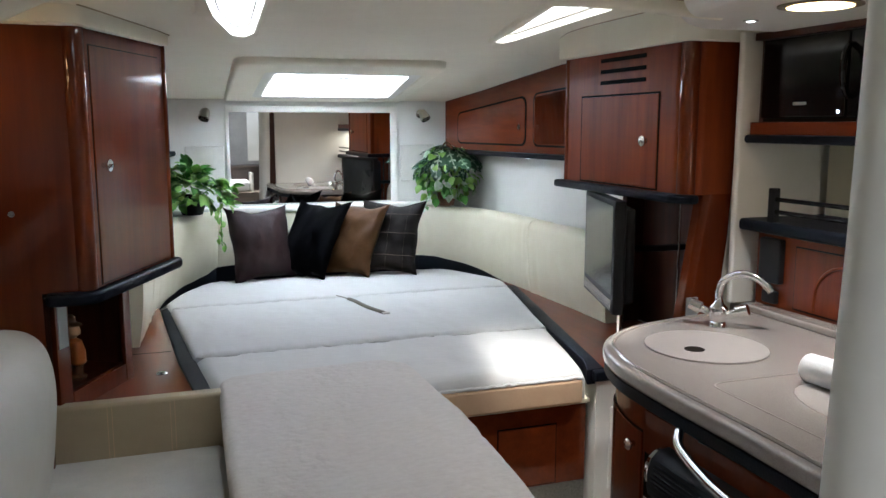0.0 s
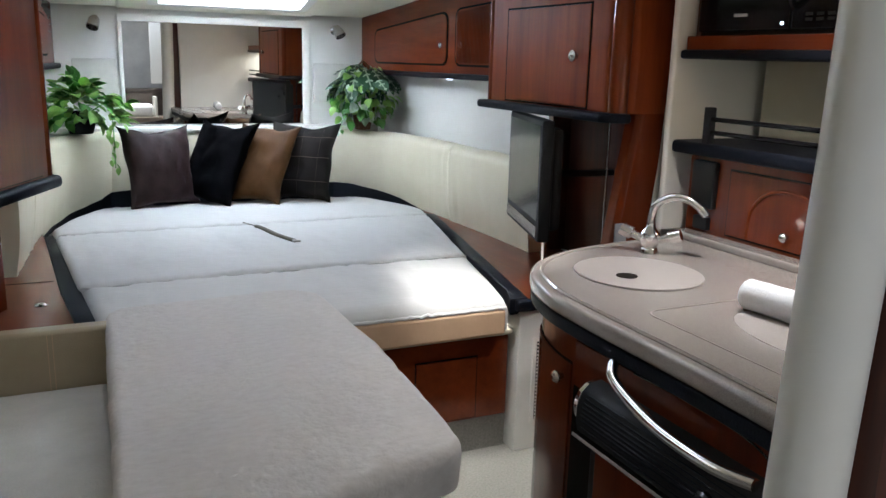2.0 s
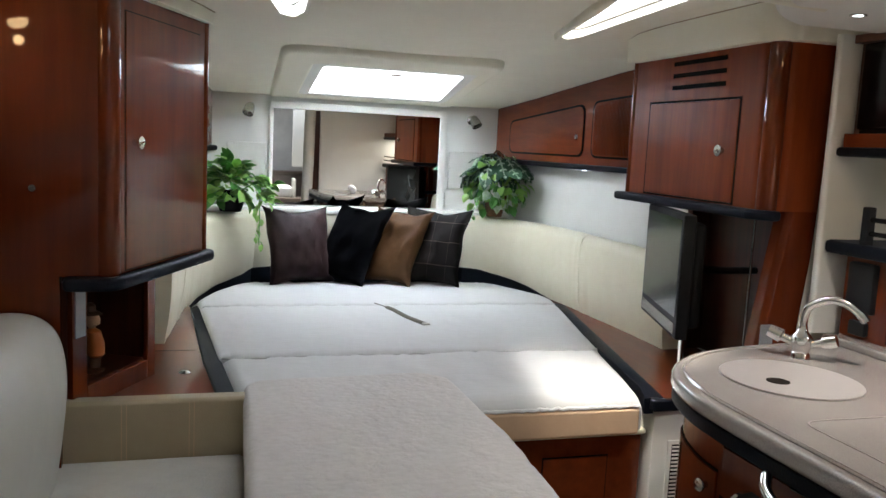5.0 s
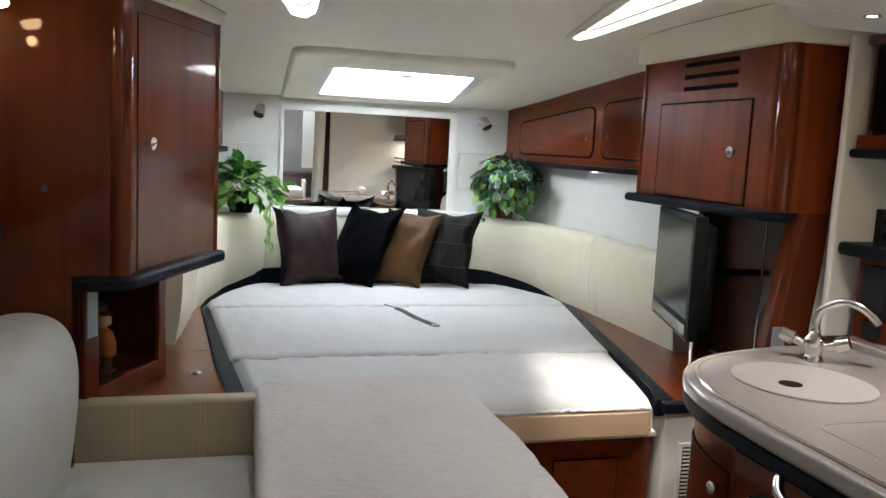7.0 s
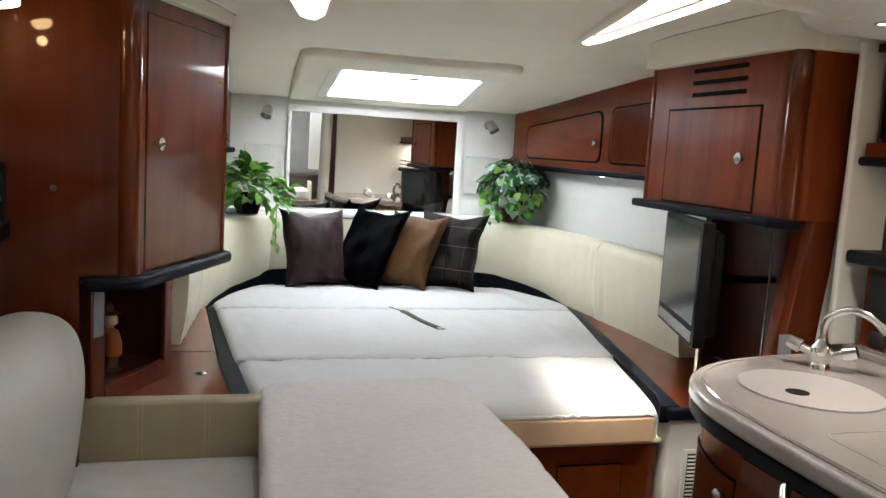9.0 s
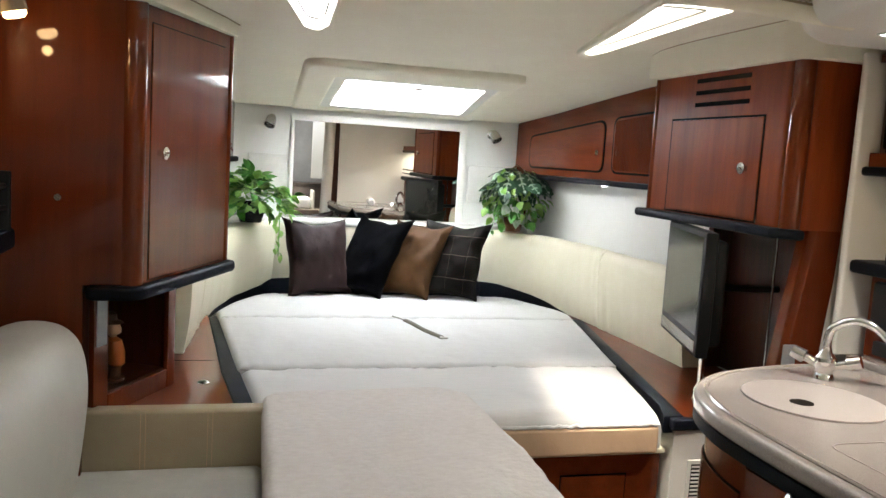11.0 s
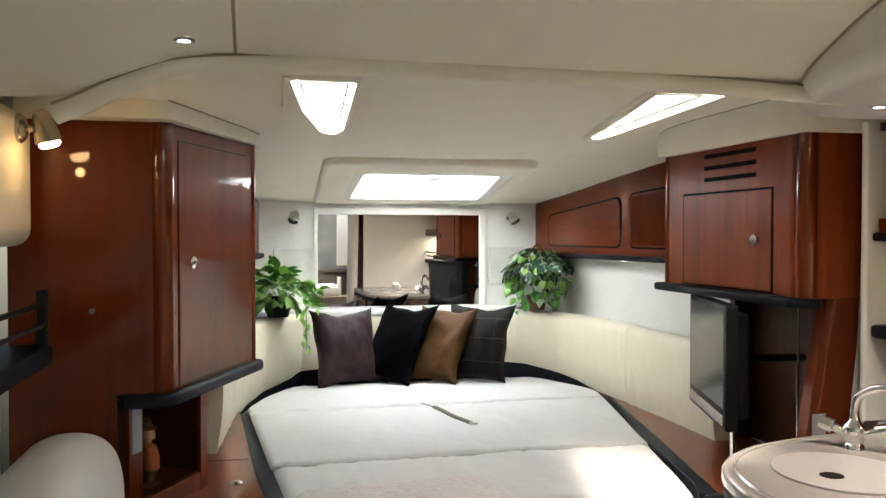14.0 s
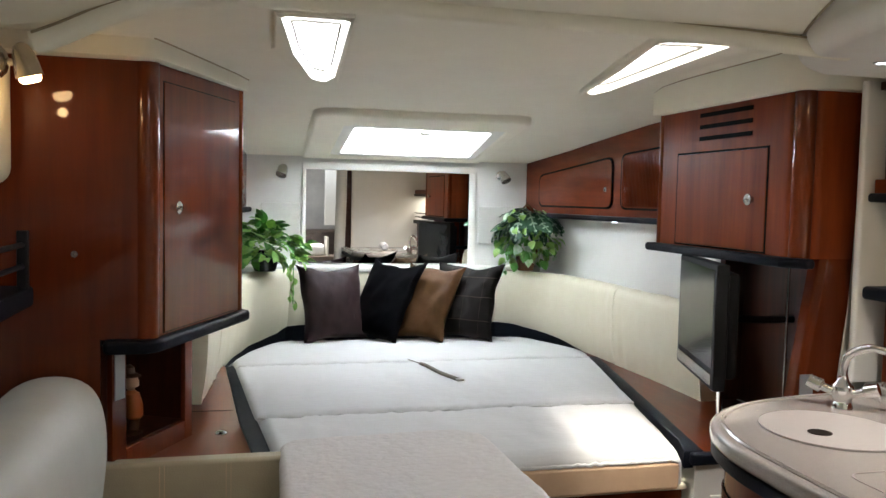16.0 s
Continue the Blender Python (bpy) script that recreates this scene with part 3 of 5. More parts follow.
def overhead(name, face, y_led, label, slide):
    """A locker along the hull: face gives two plan points, from abaft to the bow."""
    p0, p1 = face
    t = thing(name, (*p0, 1.43), label, "cabinet")
    length = (Vector(p1) - Vector(p0)).length
    m = on_face(p0, p1)
    s = -1 if slide > 0 else 1

    def zc(u):
        return ceiling_z(0, p0[1] + (p1[1] - p0[1]) * u / length) - 0.002

    def plate(u0, u1, z0, fz, d0, d1, r=0.05):
        pts = rounded([(u0, z0), (u1, z0), (u1, fz(u1)), (u0, fz(u0))], r, 6)
        bm = bmesh.new()
        a = [bm.verts.new((u, s * d0, z)) for u, z in pts]
        b = [bm.verts.new((u, s * d1, z)) for u, z in pts]
        bm.faces.new(a)
        bm.faces.new(b)
        for i in range(len(pts)):
            j = (i + 1) % len(pts)
            bm.faces.new((a[i], a[j], b[j], b[i]))
        bmesh.ops.triangulate(bm, faces=[f for f in bm.faces if len(f.verts) > 4])
        return turned(bm, m)
    part("body", plate(0, length, 1.445, lambda u: zc(u) + 0.04, 0.0, 0.09, 0.0), CHERRY_FLAT, t)
    for u0, u1, dark in ((length * 0.03, length * 0.40, True), (length * 0.44, length * 0.90, False)):
        part("opening_rim", plate(u0, u1, 1.485, lambda u: zc(u) - 0.10, -0.004, 0.02, 0.06), GAP, t, "dark recessed opening edge")
        door = part("sliding_door", plate(u0 + 0.012, u1 - 0.012, 1.497, lambda u: zc(u) - 0.112, -0.007, 0.02, 0.055), CHERRY_FLAT, t)
        if dark:
            for k in range(52):
                u = u0 + 0.03 + (u1 - u0 - 0.06) * k / 51
                part("slat", turned(tube([(u, -s * 0.0065, 1.505), (u, -s * 0.0065, zc(u) - 0.125)], 0.0064, 8), m), CHERRY, door)
        uu = u0 + 0.07 if not dark else u1 - 0.06
        c = m @ Vector((uu, -s * 0.007, 1.60))
        ax = (m.to_3x3() @ Vector((0, -s, 0)))
        hole = lathe([(0.016, 0.0), (0.016, 0.004), (0.010, 0.004), (0.009, 0.001)], (0, 0, 0), 14)
        part("finger_pull", turned(hole, Matrix.Translation(c) @ ax.to_track_quat("Z", "Y").to_matrix().to_4x4()), NICKEL, door, "nickel ring pull")
    part("ledge", turned(box(0, length, min(-s * 0.035, s * 0.09), max(-s * 0.035, s * 0.09), 1.415, 1.446, 0.010), m), NAVY, t, "black rubber-edged bottom ledge")
    u = length * y_led
    c = m @ Vector((u, s * 0.03, 1.414))
    part("led_light", lathe([(0.016, -0.004), (0.016, 0.0), (0.012, 0.001)], c, 14), LED, t, "lit white LED")
    return t


overhead("overhead_locker", [RIGHT_FACE[0], RIGHT_FACE[1]], 0.45, "glossy cherry overhead locker with sliding tambour doors", 1)
overhead("overhead_locker", [LEFT_FACE[0], LEFT_FACE[1]], 0.5, "glossy cherry overhead locker with sliding doors", -1)

# ---- the berth ----


def bed_left(y):
    return float(np.interp(y, [2.9, 3.2, 3.63, 4.6, 4.78, 5.0, 5.35], [-0.70, -0.825, -0.865, -0.945, -0.965, -0.89, -0.69]))


def bed_right(y):
    return float(np.interp(y, [2.9, 3.2, 3.63, 4.6, 4.78, 5.0, 5.35], [0.60, 0.68, 0.775, 1.005, 1.045, 0.98, 0.82]))


bed = thing("berth_base", (0.0, 3.1, 0.0), "built-in cherry berth base with a black-edged platform", "bed")
plat = [(-0.88, 3.08), (0.72, 3.08), (0.86, 3.12), (1.10, 4.72), (0.75, 5.70), (-0.65, 5.70), (-1.02, 4.72), (-0.90, 3.2)]
part("platform", prism(plat, 0.44, 0.575), NAVY, bed, "black covered platform")
part("front_panel", box(-0.76, 0.665, 3.035, 3.08, 0.14, 0.478, 0.003), CHERRY_FLAT, bed)
part("plinth", box(-0.85, 0.665, 3.04, 3.5, 0.0, 0.139), CARPET, bed, "carpeted plinth")
for x0, x1 in ((-0.45, 0.02), (0.27, 0.525)):
    d = part("drawer_gap", box(x0 - 0.004, x1 + 0.004, 3.0325, 3.05, 0.146, 0.404), GAP, bed, "dark joint")
    part("drawer", box(x0, x1, 3.029, 3.05, 0.150, 0.398, 0.002), CHERRY_FLAT, bed)
part("lip", box(-0.62, 0.675, 3.015, 3.09, 0.478, 0.500, 0.008), CREAM, bed, "cream edge strip")
# black rims beside the mattress
part("rim", prism([(0.635, 2.985), (0.715, 2.985), (0.865, 3.66), (1.085, 4.68), (1.02, 4.76), (0.79, 3.66), (0.69, 3.12)], 0.567, 0.634, 0.008), NAVY, bed, "black rubber-edged rim")
part("rim", box(0.655, 0.925, 2.950, 2.984, 0.586, 0.632, 0.010, 3), NAVY, bed, "black rubber-edged nosing")
part("rim", prism([(-0.80, 3.11), (-0.868, 3.11), (-0.926, 3.66), (-0.992, 4.70), (-0.93, 4.78), (-0.855, 3.66)], 0.565, 0.632, 0.008), NAVY, bed, "black rubber-edged rim")
column = thing("berth_column", (0.75, 3.03, 0.0), "white moulded column beside the berth with a louvred air grille", "column")
part("body", prism([(0.675, 2.972), (0.93, 2.960), (0.93, 2.984), (0.675, 2.984)], 0.0, 0.585, 0.004), GELCOAT, column)
part("body", box(0.676, 0.93, 2.985, 3.09, 0.0, 0.566), GELCOAT, column)
CM = on_face((0.675, 2.972), (0.93, 2.960))
part("grille_frame", turned(box(0.062, 0.165, -0.006, 0.01, 0.115, 0.470, 0.004), CM), GELCOAT, column)
part("grille_back", turned(box(0.078, 0.150, -0.0075, 0.0, 0.130, 0.455), CM), GAP, column, "dark grille opening")
for k in range(22):
    z = 0.137 + 0.0147 * k
    part("louvre", turned(box(0.079, 0.149, -0.011, -0.006, z - 0.003, z + 0.003), CM), GELCOAT, column, smooth=0)

shelf_r = solo("side_shelf", prism([(0.712, 2.987), (1.32, 2.987), (1.32, 5.2), (1.07, 5.2), (1.07, 4.68), (0.860, 3.66)], 0.567, 0.624, 0.004), CHERRY_FLAT, "glossy cherry shelf beside the berth", "shelf")
shelf_l = thing("side_shelf", (-1.1, 3.5, 0.56), "glossy cherry shelf with a lift-up lid beside the berth", "shelf")
part("board", prism([(-0.866, 3.145), (-1.35, 3.145), (-1.35, 5.0), (-1.02, 4.9), (-0.985, 4.70), (-0.922, 3.66)], 0.56, 0.622, 0.004), CHERRY_FLAT, shelf_l)
part("lid_joint", box(-1.19, -0.95, 3.856, 3.862, 0.61, 0.6228), GAP, shelf_l, "dark lid joint")
part("lid_latch", lathe([(0.022, 0), (0.022, 0.004), (0.014, 0.009), (0.004, 0.010)], (-0.99, 3.52, 0.622), 16), NICKEL, shelf_l, "nickel push latch")

mattress = thing("mattress", (0, 3.0, 0.50), "three-piece off-white quilted mattress filling the berth", "mattress")
part("mattress_section", puffed(bed_left, bed_right, 2.968, 3.635, 0.520, 0.652, 0.055, 90, 30, 0.010, 0.005, 1.0), BEDDING, mattress)
part("mattress_section", puffed(bed_left, bed_right, 3.637, 4.62, 0.570, 0.650, 0.030, 90, 30, 0.016, 0.004, 4.0), BEDDING, mattress)
part("mattress_section", puffed(bed_left, bed_right, 4.622, 5.33, 0.570, 0.650, 0.030, 90, 24, 0.016, 0.004, 9.0), BEDDING, mattress)
part("border", box(-0.62, 0.605, 2.952, 3.02, 0.503, 0.607, 0.014, 3), BED_SIDE, mattress, "tan mattress border")
pucker = [(-0.60 + 1.20 * k / 120, 2.960 + 0.004 * noise.noise(Vector((k * 0.31, 0, 2))), 0.612 + 0.008 * noise.noise(Vector((k * 0.45, 5, 0)))) for k in range(121)]
part("piping", tube(pucker, [0.006 + 0.004 * abs(noise.noise(Vector((k * 0.7, 1, 1)))) for k in range(121)], 6), BEDDING, mattress, "puckered white seam")
for y, a, b in ((3.632, -0.855, 0.765), (4.619, -0.93, 0.995)):
    gather = [(a + (b - a) * k / 140, y + 0.005 * noise.noise(Vector((k * 0.27, y, 2))), 0.644 + 0.006 * noise.noise(Vector((k * 0.41, 5, y)))) for k in range(141)]
    part("piping", tube(gather, [0.006 + 0.007 * abs(noise.noise(Vector((k * 0.6, y, 1)))) for k in range(141)], 6), BEDDING, mattress, "puckered white seam")
strap = bend([(-0.055, 4.60, 0.666), (-0.025, 4.50, 0.670), (0.0, 4.40, 0.673), (0.030, 4.22, 0.674), (0.082, 4.06, 0.673)], 6)
ps = thing("pull_strap", (0.0, 4.4, 0.67), "short grey fabric pull strap on the mattress", "strap")
part("webbing", tube(strap, [0.003] * 8 + [0.010] * (len(strap) - 8), 8, flat=0.4), STRAP, ps)
part("end_tab", box(0.066, 0.104, 4.045, 4.068, 0.670, 0.679, 0.003), SEAT, ps, "pale stitched end tab")

# cushions standing round the berth
def foot_z(x, y):
    if x < 0:
        return float(np.interp(y, [4.75, 5.2, 5.4, 5.525, 5.62], [0.595, 0.62, 0.64, 0.665, 0.710]))
    return float(np.interp(y, [4.75, 4.98, 5.5], [0.605, 0.635, 0.705]))


def cushion(path, material, label, z0=0.60, z1=1.06):
    th = 0.12
    prof = [(th / 2 * math.cos(math.pi * k / 10), z1 - 0.055 + 0.055 * math.sin(math.pi * k / 10)) for k in range(11)]
    prof += [(-th / 2, z0)] + [(th / 2 - 0.025 + 0.03 * math.sin(math.pi * k / 9 * 0.6), z0 + (z1 - 0.06 - z0) * k / 9) for k in range(9)]
    bm = swept(prof, path)
    a, b = Vector(path[0]), Vector(path[-1])
    for v in bm.verts:
        v.co.z = z1 - (z1 - v.co.z) * (z1 - foot_z(v.co.x, v.co.y)) / (z1 - z0)
        end = min((v.co.xy - a).length, (v.co.xy - b).length)
        amp = 0.003 + 0.020 * math.exp(-end / 0.07)
        w = noise.noise(Vector((v.co.x * 22, v.co.y * 22, v.co.z * 2.0)))
        v.co.xy += Vector((amp * w, amp * 0.6 * w))
        v.co.z += 0.006 * noise.noise(Vector((v.co.x * 5, v.co.y * 5, 3.0)))
    return solo("backrest_cushion", bm, material, label, "cushion", group="berth backrest cushions")


def flat2(points, steps):
    return [(p.x, p.y) for p in bend([(x, y, 0) for x, y in points], steps)]


cushion(flat2([(1.165, 3.68), (1.16, 4.1), (1.145, 4.52)], 18), CREAM, "cream vinyl backrest cushion beside the berth")
cushion(flat2([(-1.075, 4.52), (-1.10, 4.25), (-1.12, 3.98)], 14), CREAM, "cream vinyl backrest cushion beside the berth")
CORNERS = [("in the corner of the berth", [(1.145, 4.528), (1.12, 4.9), (1.01, 5.32), (0.76, 5.62)]),
           ("at the head of the berth", [(0.753, 5.625), (0.3, 5.672), (-0.25, 5.672), (-0.653, 5.625)]),
           ("in the corner of the berth", [(-0.66, 5.62), (-0.90, 5.32), (-1.03, 4.9), (-1.075, 4.528)])]
for where, pts in CORNERS:
    line = flat2(pts, 16)
    cushion(line, CREAM, "cream vinyl backrest cushion " + where)
    riser = swept([(0.025, 0.575), (0.025, 0.70), (-0.05, 0.70), (-0.05, 0.575)], line)
    for v in riser.verts:
        if v.co.z > 0.65:
            v.co.z = foot_z(v.co.x, v.co.y) + 0.006
    part("riser", riser, NAVY, bed, "black riser under the cushions")

# ---- pillows ----


def pillow(name, c, w, h, t, slump, lean, face, material, label, seed):
    t_ = thing(name, (c[0], c[1], 0.66), label, "pillow", "throw pillows")
    shear = Matrix()
    shear[0][2] = slump
    m = Matrix.Translation(c) @ shear @ pose(0, 0, 0, 0, 0, face) @ pose(0, 0, 0, -lean, 0, 0)
    body = part("cover", turned(pillow_mesh(w, h, t, seed), m), material, t_)
    return t_, m


pillow("pillow", (-0.385, 5.30, 0.876), 0.42, 0.47, 0.20, -0.03, 13, 18, BROWN, "dark brown satin throw pillow against the cushions", 1.0)
pillow("pillow", (-0.066, 5.30, 0.892), 0.40, 0.50, 0.15, 0.19, 20, -46, BLACKCLOTH, "black velvet throw pillow against the cushions", 3.0)
pillow("pillow", (0.185, 5.26, 0.882), 0.40, 0.48, 0.18, 0.17, 18, -44, COPPER, "copper brown satin throw pillow", 5.0)
pl, PM = pillow("pillow", (0.432, 5.24, 0.892), 0.42, 0.48, 0.20, 0.09, 14, -34, PLAID, "dark plaid throw pillow with fine tan lines", 7.0)


def plaid_lines():
    """Fine woven lines laid on the pillow's front."""
    w, h, t = 0.42, 0.48, 0.20

    def front(u, v):
        body = (max(0, 1 - u * u) * max(0, 1 - v * v)) ** 0.45
        wr = 0.026 * noise.noise(Vector((u * 2.6 + 7.0, v * 2.6, 4.0))) + 0.010 * noise.noise(Vector((u * 8 + 7.0, v * 5, -1)))
        p2, p1 = 1.03 - 0.17 * (1 - v * v) * abs(u) ** 2, 1.03 - 0.17 * (1 - u * u) * abs(v) ** 2
        sag = 0.018 * noise.noise(Vector((u * 1.7 + 7.0, v * 1.7, 14.0))) * max(abs(u), abs(v)) ** 2
        return PM @ Vector((u * w / 2 * p2 + sag, -t / 2 * body + wr * body - 0.0015, v * h / 2 * p1 + sag))
    for k in (-0.5, 0.08, 0.6):
        part("woven_line", tube([front(-0.96 + 1.92 * i / 24, k) for i in range(25)], 0.0019, 5), PLAIDLINE, pl)
        part("woven_line", tube([front(k, -0.96 + 1.92 * i / 24) for i in range(25)], 0.0006, 5), PLAIDLINE, pl)


plaid_lines()

# ---- wardrobe to port ----
WP = [(-1.185, 3.00), (-0.93, 3.60)]
wardrobe = thing("wardrobe", (-1.3, 3.3, 0.62), "tall glossy cherry wardrobe with a rounded corner and an open niche", "wardrobe")
plan = rounded([(-1.64, 3.00), (-1.185, 3.00), (-0.93, 3.60), (-0.95, 3.66), (-1.55, 3.66)], [0, 0.075, 0.02, 0.02, 0], 8)
part("body", prism(plan, 1.075, 1.925), CHERRY, wardrobe)
WM = on_face(*WP)
L = (Vector(WP[1]) - Vector(WP[0])).length
part("door_joint", turned(box(0.064, L - 0.050, -0.0012, 0.004, 1.084, 1.868), WM), GAP, wardrobe, "dark joint round the door")
dr_ = part("door", turned(box(0.0675, L - 0.0535, -0.004, 0.004, 1.087, 1.8645, 0.0015), WM), CHERRY, wardrobe)
part("corner_post", tube([(-1.203, 3.026, 1.076), (-1.203, 3.026, 1.922)], 0.036, 24), CHERRY, wardrobe, "rounded cherry corner post")
part("corner_post", tube([(-0.938, 3.612, 1.08), (-0.938, 3.612, 1.92)], 0.020, 12), CHERRY, wardrobe)
kc = WM @ Vector((0.112, -0.004, 1.478))
knob_dir = (WM.to_3x3() @ Vector((0, -1, 0))).to_track_quat("Z", "Y").to_matrix().to_4x4()
part("knob", turned(lathe([(0.009, 0), (0.009, 0.016), (0.020, 0.020), (0.020, 0.027), (0.012, 0.033), (0.003, 0.034)], (0, 0, 0), 16), Matrix.Translation(kc) @ knob_dir), CHROME, dr_, "round chrome knob")
part("keyhole", lathe([(0.010, 0), (0.010, 0.004), (0.004, 0.004)], (-1.405, 2.999, 1.335), 14, "-y"), NICKEL, wardrobe, "small brass keyhole ring")
ledge_plan = rounded([(-1.325, 2.955), (-1.17, 2.955), (-0.885, 3.63), (-0.93, 3.69), (-1.325, 3.69)], [0.03, 0.08, 0.03, 0.02, 0], 6)
part("ledge", prism(ledge_plan, 1.035, 1.077, 0.014, 3), NAVY, wardrobe, "black rubber-edged bottom ledge")
part("aft_panel", box(-1.64, -1.335, 3.0, 3.03, 0.05, 1.077), CHERRY, wardrobe)
# niche below the ledge, open inboard
N0, N1 = (-1.315, 3.10), (-1.095, 3.52)
NM = on_face(N0, N1)
NL = (Vector(N1) - Vector(N0)).length
part("niche_post", turned(box(0.0, 0.075, 0, 0.02, 0.62, 1.036, 0.004), NM), CHERRY, wardrobe)
part("niche_post", turned(box(NL - 0.05, NL, 0, 0.02, 0.62, 1.036, 0.004), NM), CHERRY, wardrobe)
part("niche_sill", turned(box(0.075, NL - 0.05, 0, 0.02, 0.62, 0.69, 0.004), NM), CHERRY, wardrobe)
# inside faces in the darkened cherry: the niche's shade is in the colour
part("niche_floor", turned(box(0.03, NL - 0.03, 0.02, 0.36, 0.66, 0.69), NM), CHERRY_SHADED, wardrobe)
part("niche_back", turned(box(0.0, NL, 0.34, 0.36, 0.62, 1.036), NM), CHERRY_SHADED, wardrobe)
part("niche_side", turned(box(0.0, 0.02, 0.02, 0.34, 0.62, 1.036), NM), CHERRY_SHADED, wardrobe)
part("niche_side", turned(box(NL - 0.02, NL, 0.02, 0.34, 0.62, 1.036), NM), CHERRY_SHADED, wardrobe)
part("label_plate", turned(box(0.012, 0.062, -0.003, 0.0, 0.86, 1.03), NM), GREYPAD, wardrobe, "pale grey plate")
FIG_AT = NM @ Vector((0.225, 0.085, 0.69))
fig = lathe([(0.034, 0.0), (0.036, 0.010), (0.020, 0.016), (0.017, 0.045), (0.020, 0.052), (0.028, 0.06), (0.030, 0.10), (0.026, 0.140), (0.011, 0.152), (0.013, 0.158), (0.023, 0.166), (0.026, 0.182), (0.022, 0.198), (0.036, 0.200), (0.034, 0.206), (0.021, 0.212), (0.019, 0.230), (0.006, 0.240)],
            FIG_AT, 18)
for f in fig.faces:
    z = f.calc_center_median().z - FIG_AT.z
    f.material_index = 2 if z < 0.055 or z > 0.198 else 1 if z > 0.148 else 0
for v in fig.verts:
    z = v.co.z - FIG_AT.z
    v.co.x += 0.010 * math.sin(z * 22) + (0.006 if 0.16 < z < 0.2 else 0.0)
solo("figurine", fig, [FIG_A, FIG_SKIN, FIG_DARK], "small orange painted figurine with a hat in the wardrobe niche", "figurine")

# ---- port settee ----
settee = thing("settee", (-1.1, 2.4, 0.0), "L-shaped built-in settee in off-white vinyl", "sofa")
part("base", box(-1.66, -0.80, -0.9, 3.06, 0.0, 0.36), WHITE_VINYL, settee)
seat_pts = rounded([(-1.40, 0.9), (-0.785, 0.9), (-0.785, 3.06), (-1.40, 3.06)], 0.03, 4)
part("seat_cushion", prism(seat_pts, 0.36, 0.485, 0.035, 4), SEAT, settee)
part("seat_cushion", prism(rounded([(-1.40, -0.9), (-0.815, -0.9), (-0.815, 0.89), (-1.40, 0.89)], 0.05, 4), 0.36, 0.485, 0.035, 4), SEAT, settee)
part("end_panel", box(-1.40, -0.775, 3.065, 3.135, 0.0, 0.667, 0.014, 3), TAN, settee, "tan vinyl end panel with double stitching")
for x in (-1.17, -1.155, -0.965, -0.95):
    part("stitching", box(x - 0.001, x + 0.001, 3.0635, 3.066, 0.47, 0.655), BED_SIDE, settee, smooth=0)
bp = [(-1.335, 0.45), (-1.315, 0.60), (-1.30, 0.78), (-1.315, 0.90), (-1.355, 0.965), (-1.42, 0.99), (-1.50, 0.985), (-1.56, 0.95), (-1.60, 0.86), (-1.60, 0.45)]


def backrest():
    bm = bmesh.new()
    rows = []
    ys = [-0.9, -0.86, 0.0, 1.0, 2.0, 2.86, 2.91, 2.945, 2.955]
    shrink = [0.93, 1, 1, 1, 1, 1, 0.985, 0.95, 0.90]
    c = Vector((-1.46, 0.70))
    prof = [(p.x, p.y) for p in bend([(x, z, 0) for x, z in bp], 4)]
    for y, k in zip(ys, shrink):
        rows.append([bm.verts.new((c.x + (x - c.x) * k, y, c.y + (z - c.y) * k)) for x, z in prof])
    m = len(prof)
    for r, q in zip(rows, rows[1:]):
        for i in range(m):
            bm.faces.new((r[i], r[(i + 1) % m], q[(i + 1) % m], q[i]))
    bm.faces.new(rows[0][::-1])
    bm.faces.new(rows[-1])
    return bm


part("backrest", backrest(), WHITE_VINYL, settee, "thick rounded off-white backrest")
part("button", lathe([(0.018, 0), (0.016, 0.006), (0.005, 0.009)], (-0.786, 2.86, 0.44), 12, "x"), GREYPAD, settee, "nickel snap fastener")

# upholstered hull side above the settee with shelf and reading lamp
solo("side_panel", prism(rounded([(-1.70, -0.5), (-1.555, -0.5), (-1.555, 2.93), (-1.60, 2.96), (-1.70, 2.96)], [0, 0.03, 0.03, 0.02, 0], 4), 1.535, 1.925, 0.05, 5), CREAM, "padded cream side panel above the settee", "wall panel", "structure")
rail_t = thing("rail_shelf", (-1.6, 2.4, 1.22), "black hull-side shelf with a two-bar fiddle rail", "shelf")
part("board", box(-1.70, -1.50, 0.4, 2.93, 1.19, 1.25, 0.012), NAVY, rail_t)
for z in (1.31, 1.37):
    part("bar", tube([(-1.515, 0.4, z), (-1.515, 2.88, z)], 0.008, 8), BLACK, rail_t)
part("post", box(-1.530, -1.500, 2.86, 2.88, 1.245, 1.41, 0.004), BLACK, rail_t)

rl = thing("reading_lamp", (-1.555, 2.80, 1.865), "lit nickel reading lamp on the cream side panel", "lamp")
part("base", lathe([(0.042, 0), (0.042, 0.008), (0.030, 0.02), (0.012, 0.026)], (-1.556, 2.80, 1.862), 20, "x"), NICKEL, rl)
part("stem", tube([(-1.54, 2.80, 1.862), (-1.505, 2.80, 1.862)], 0.010, 10), NICKEL, rl)
hm = Matrix.Translation((-1.485, 2.79, 1.862)) @ pose(0, 0, 0, 0, 0, 0) @ pose(0, 0, 0, 8, -14, 0) @ Matrix.Scale(0.84, 4)
part("shade", turned(lathe([(0.010, 0.062), (0.024, 0.052), (0.034, 0.025), (0.040, -0.02), (0.043, -0.045), (0.040, -0.045), (0.034, -0.01), (0.028, 0.02)], (0, 0, 0), 22), hm), NICKEL, rl, "bullet-shaped nickel shade")
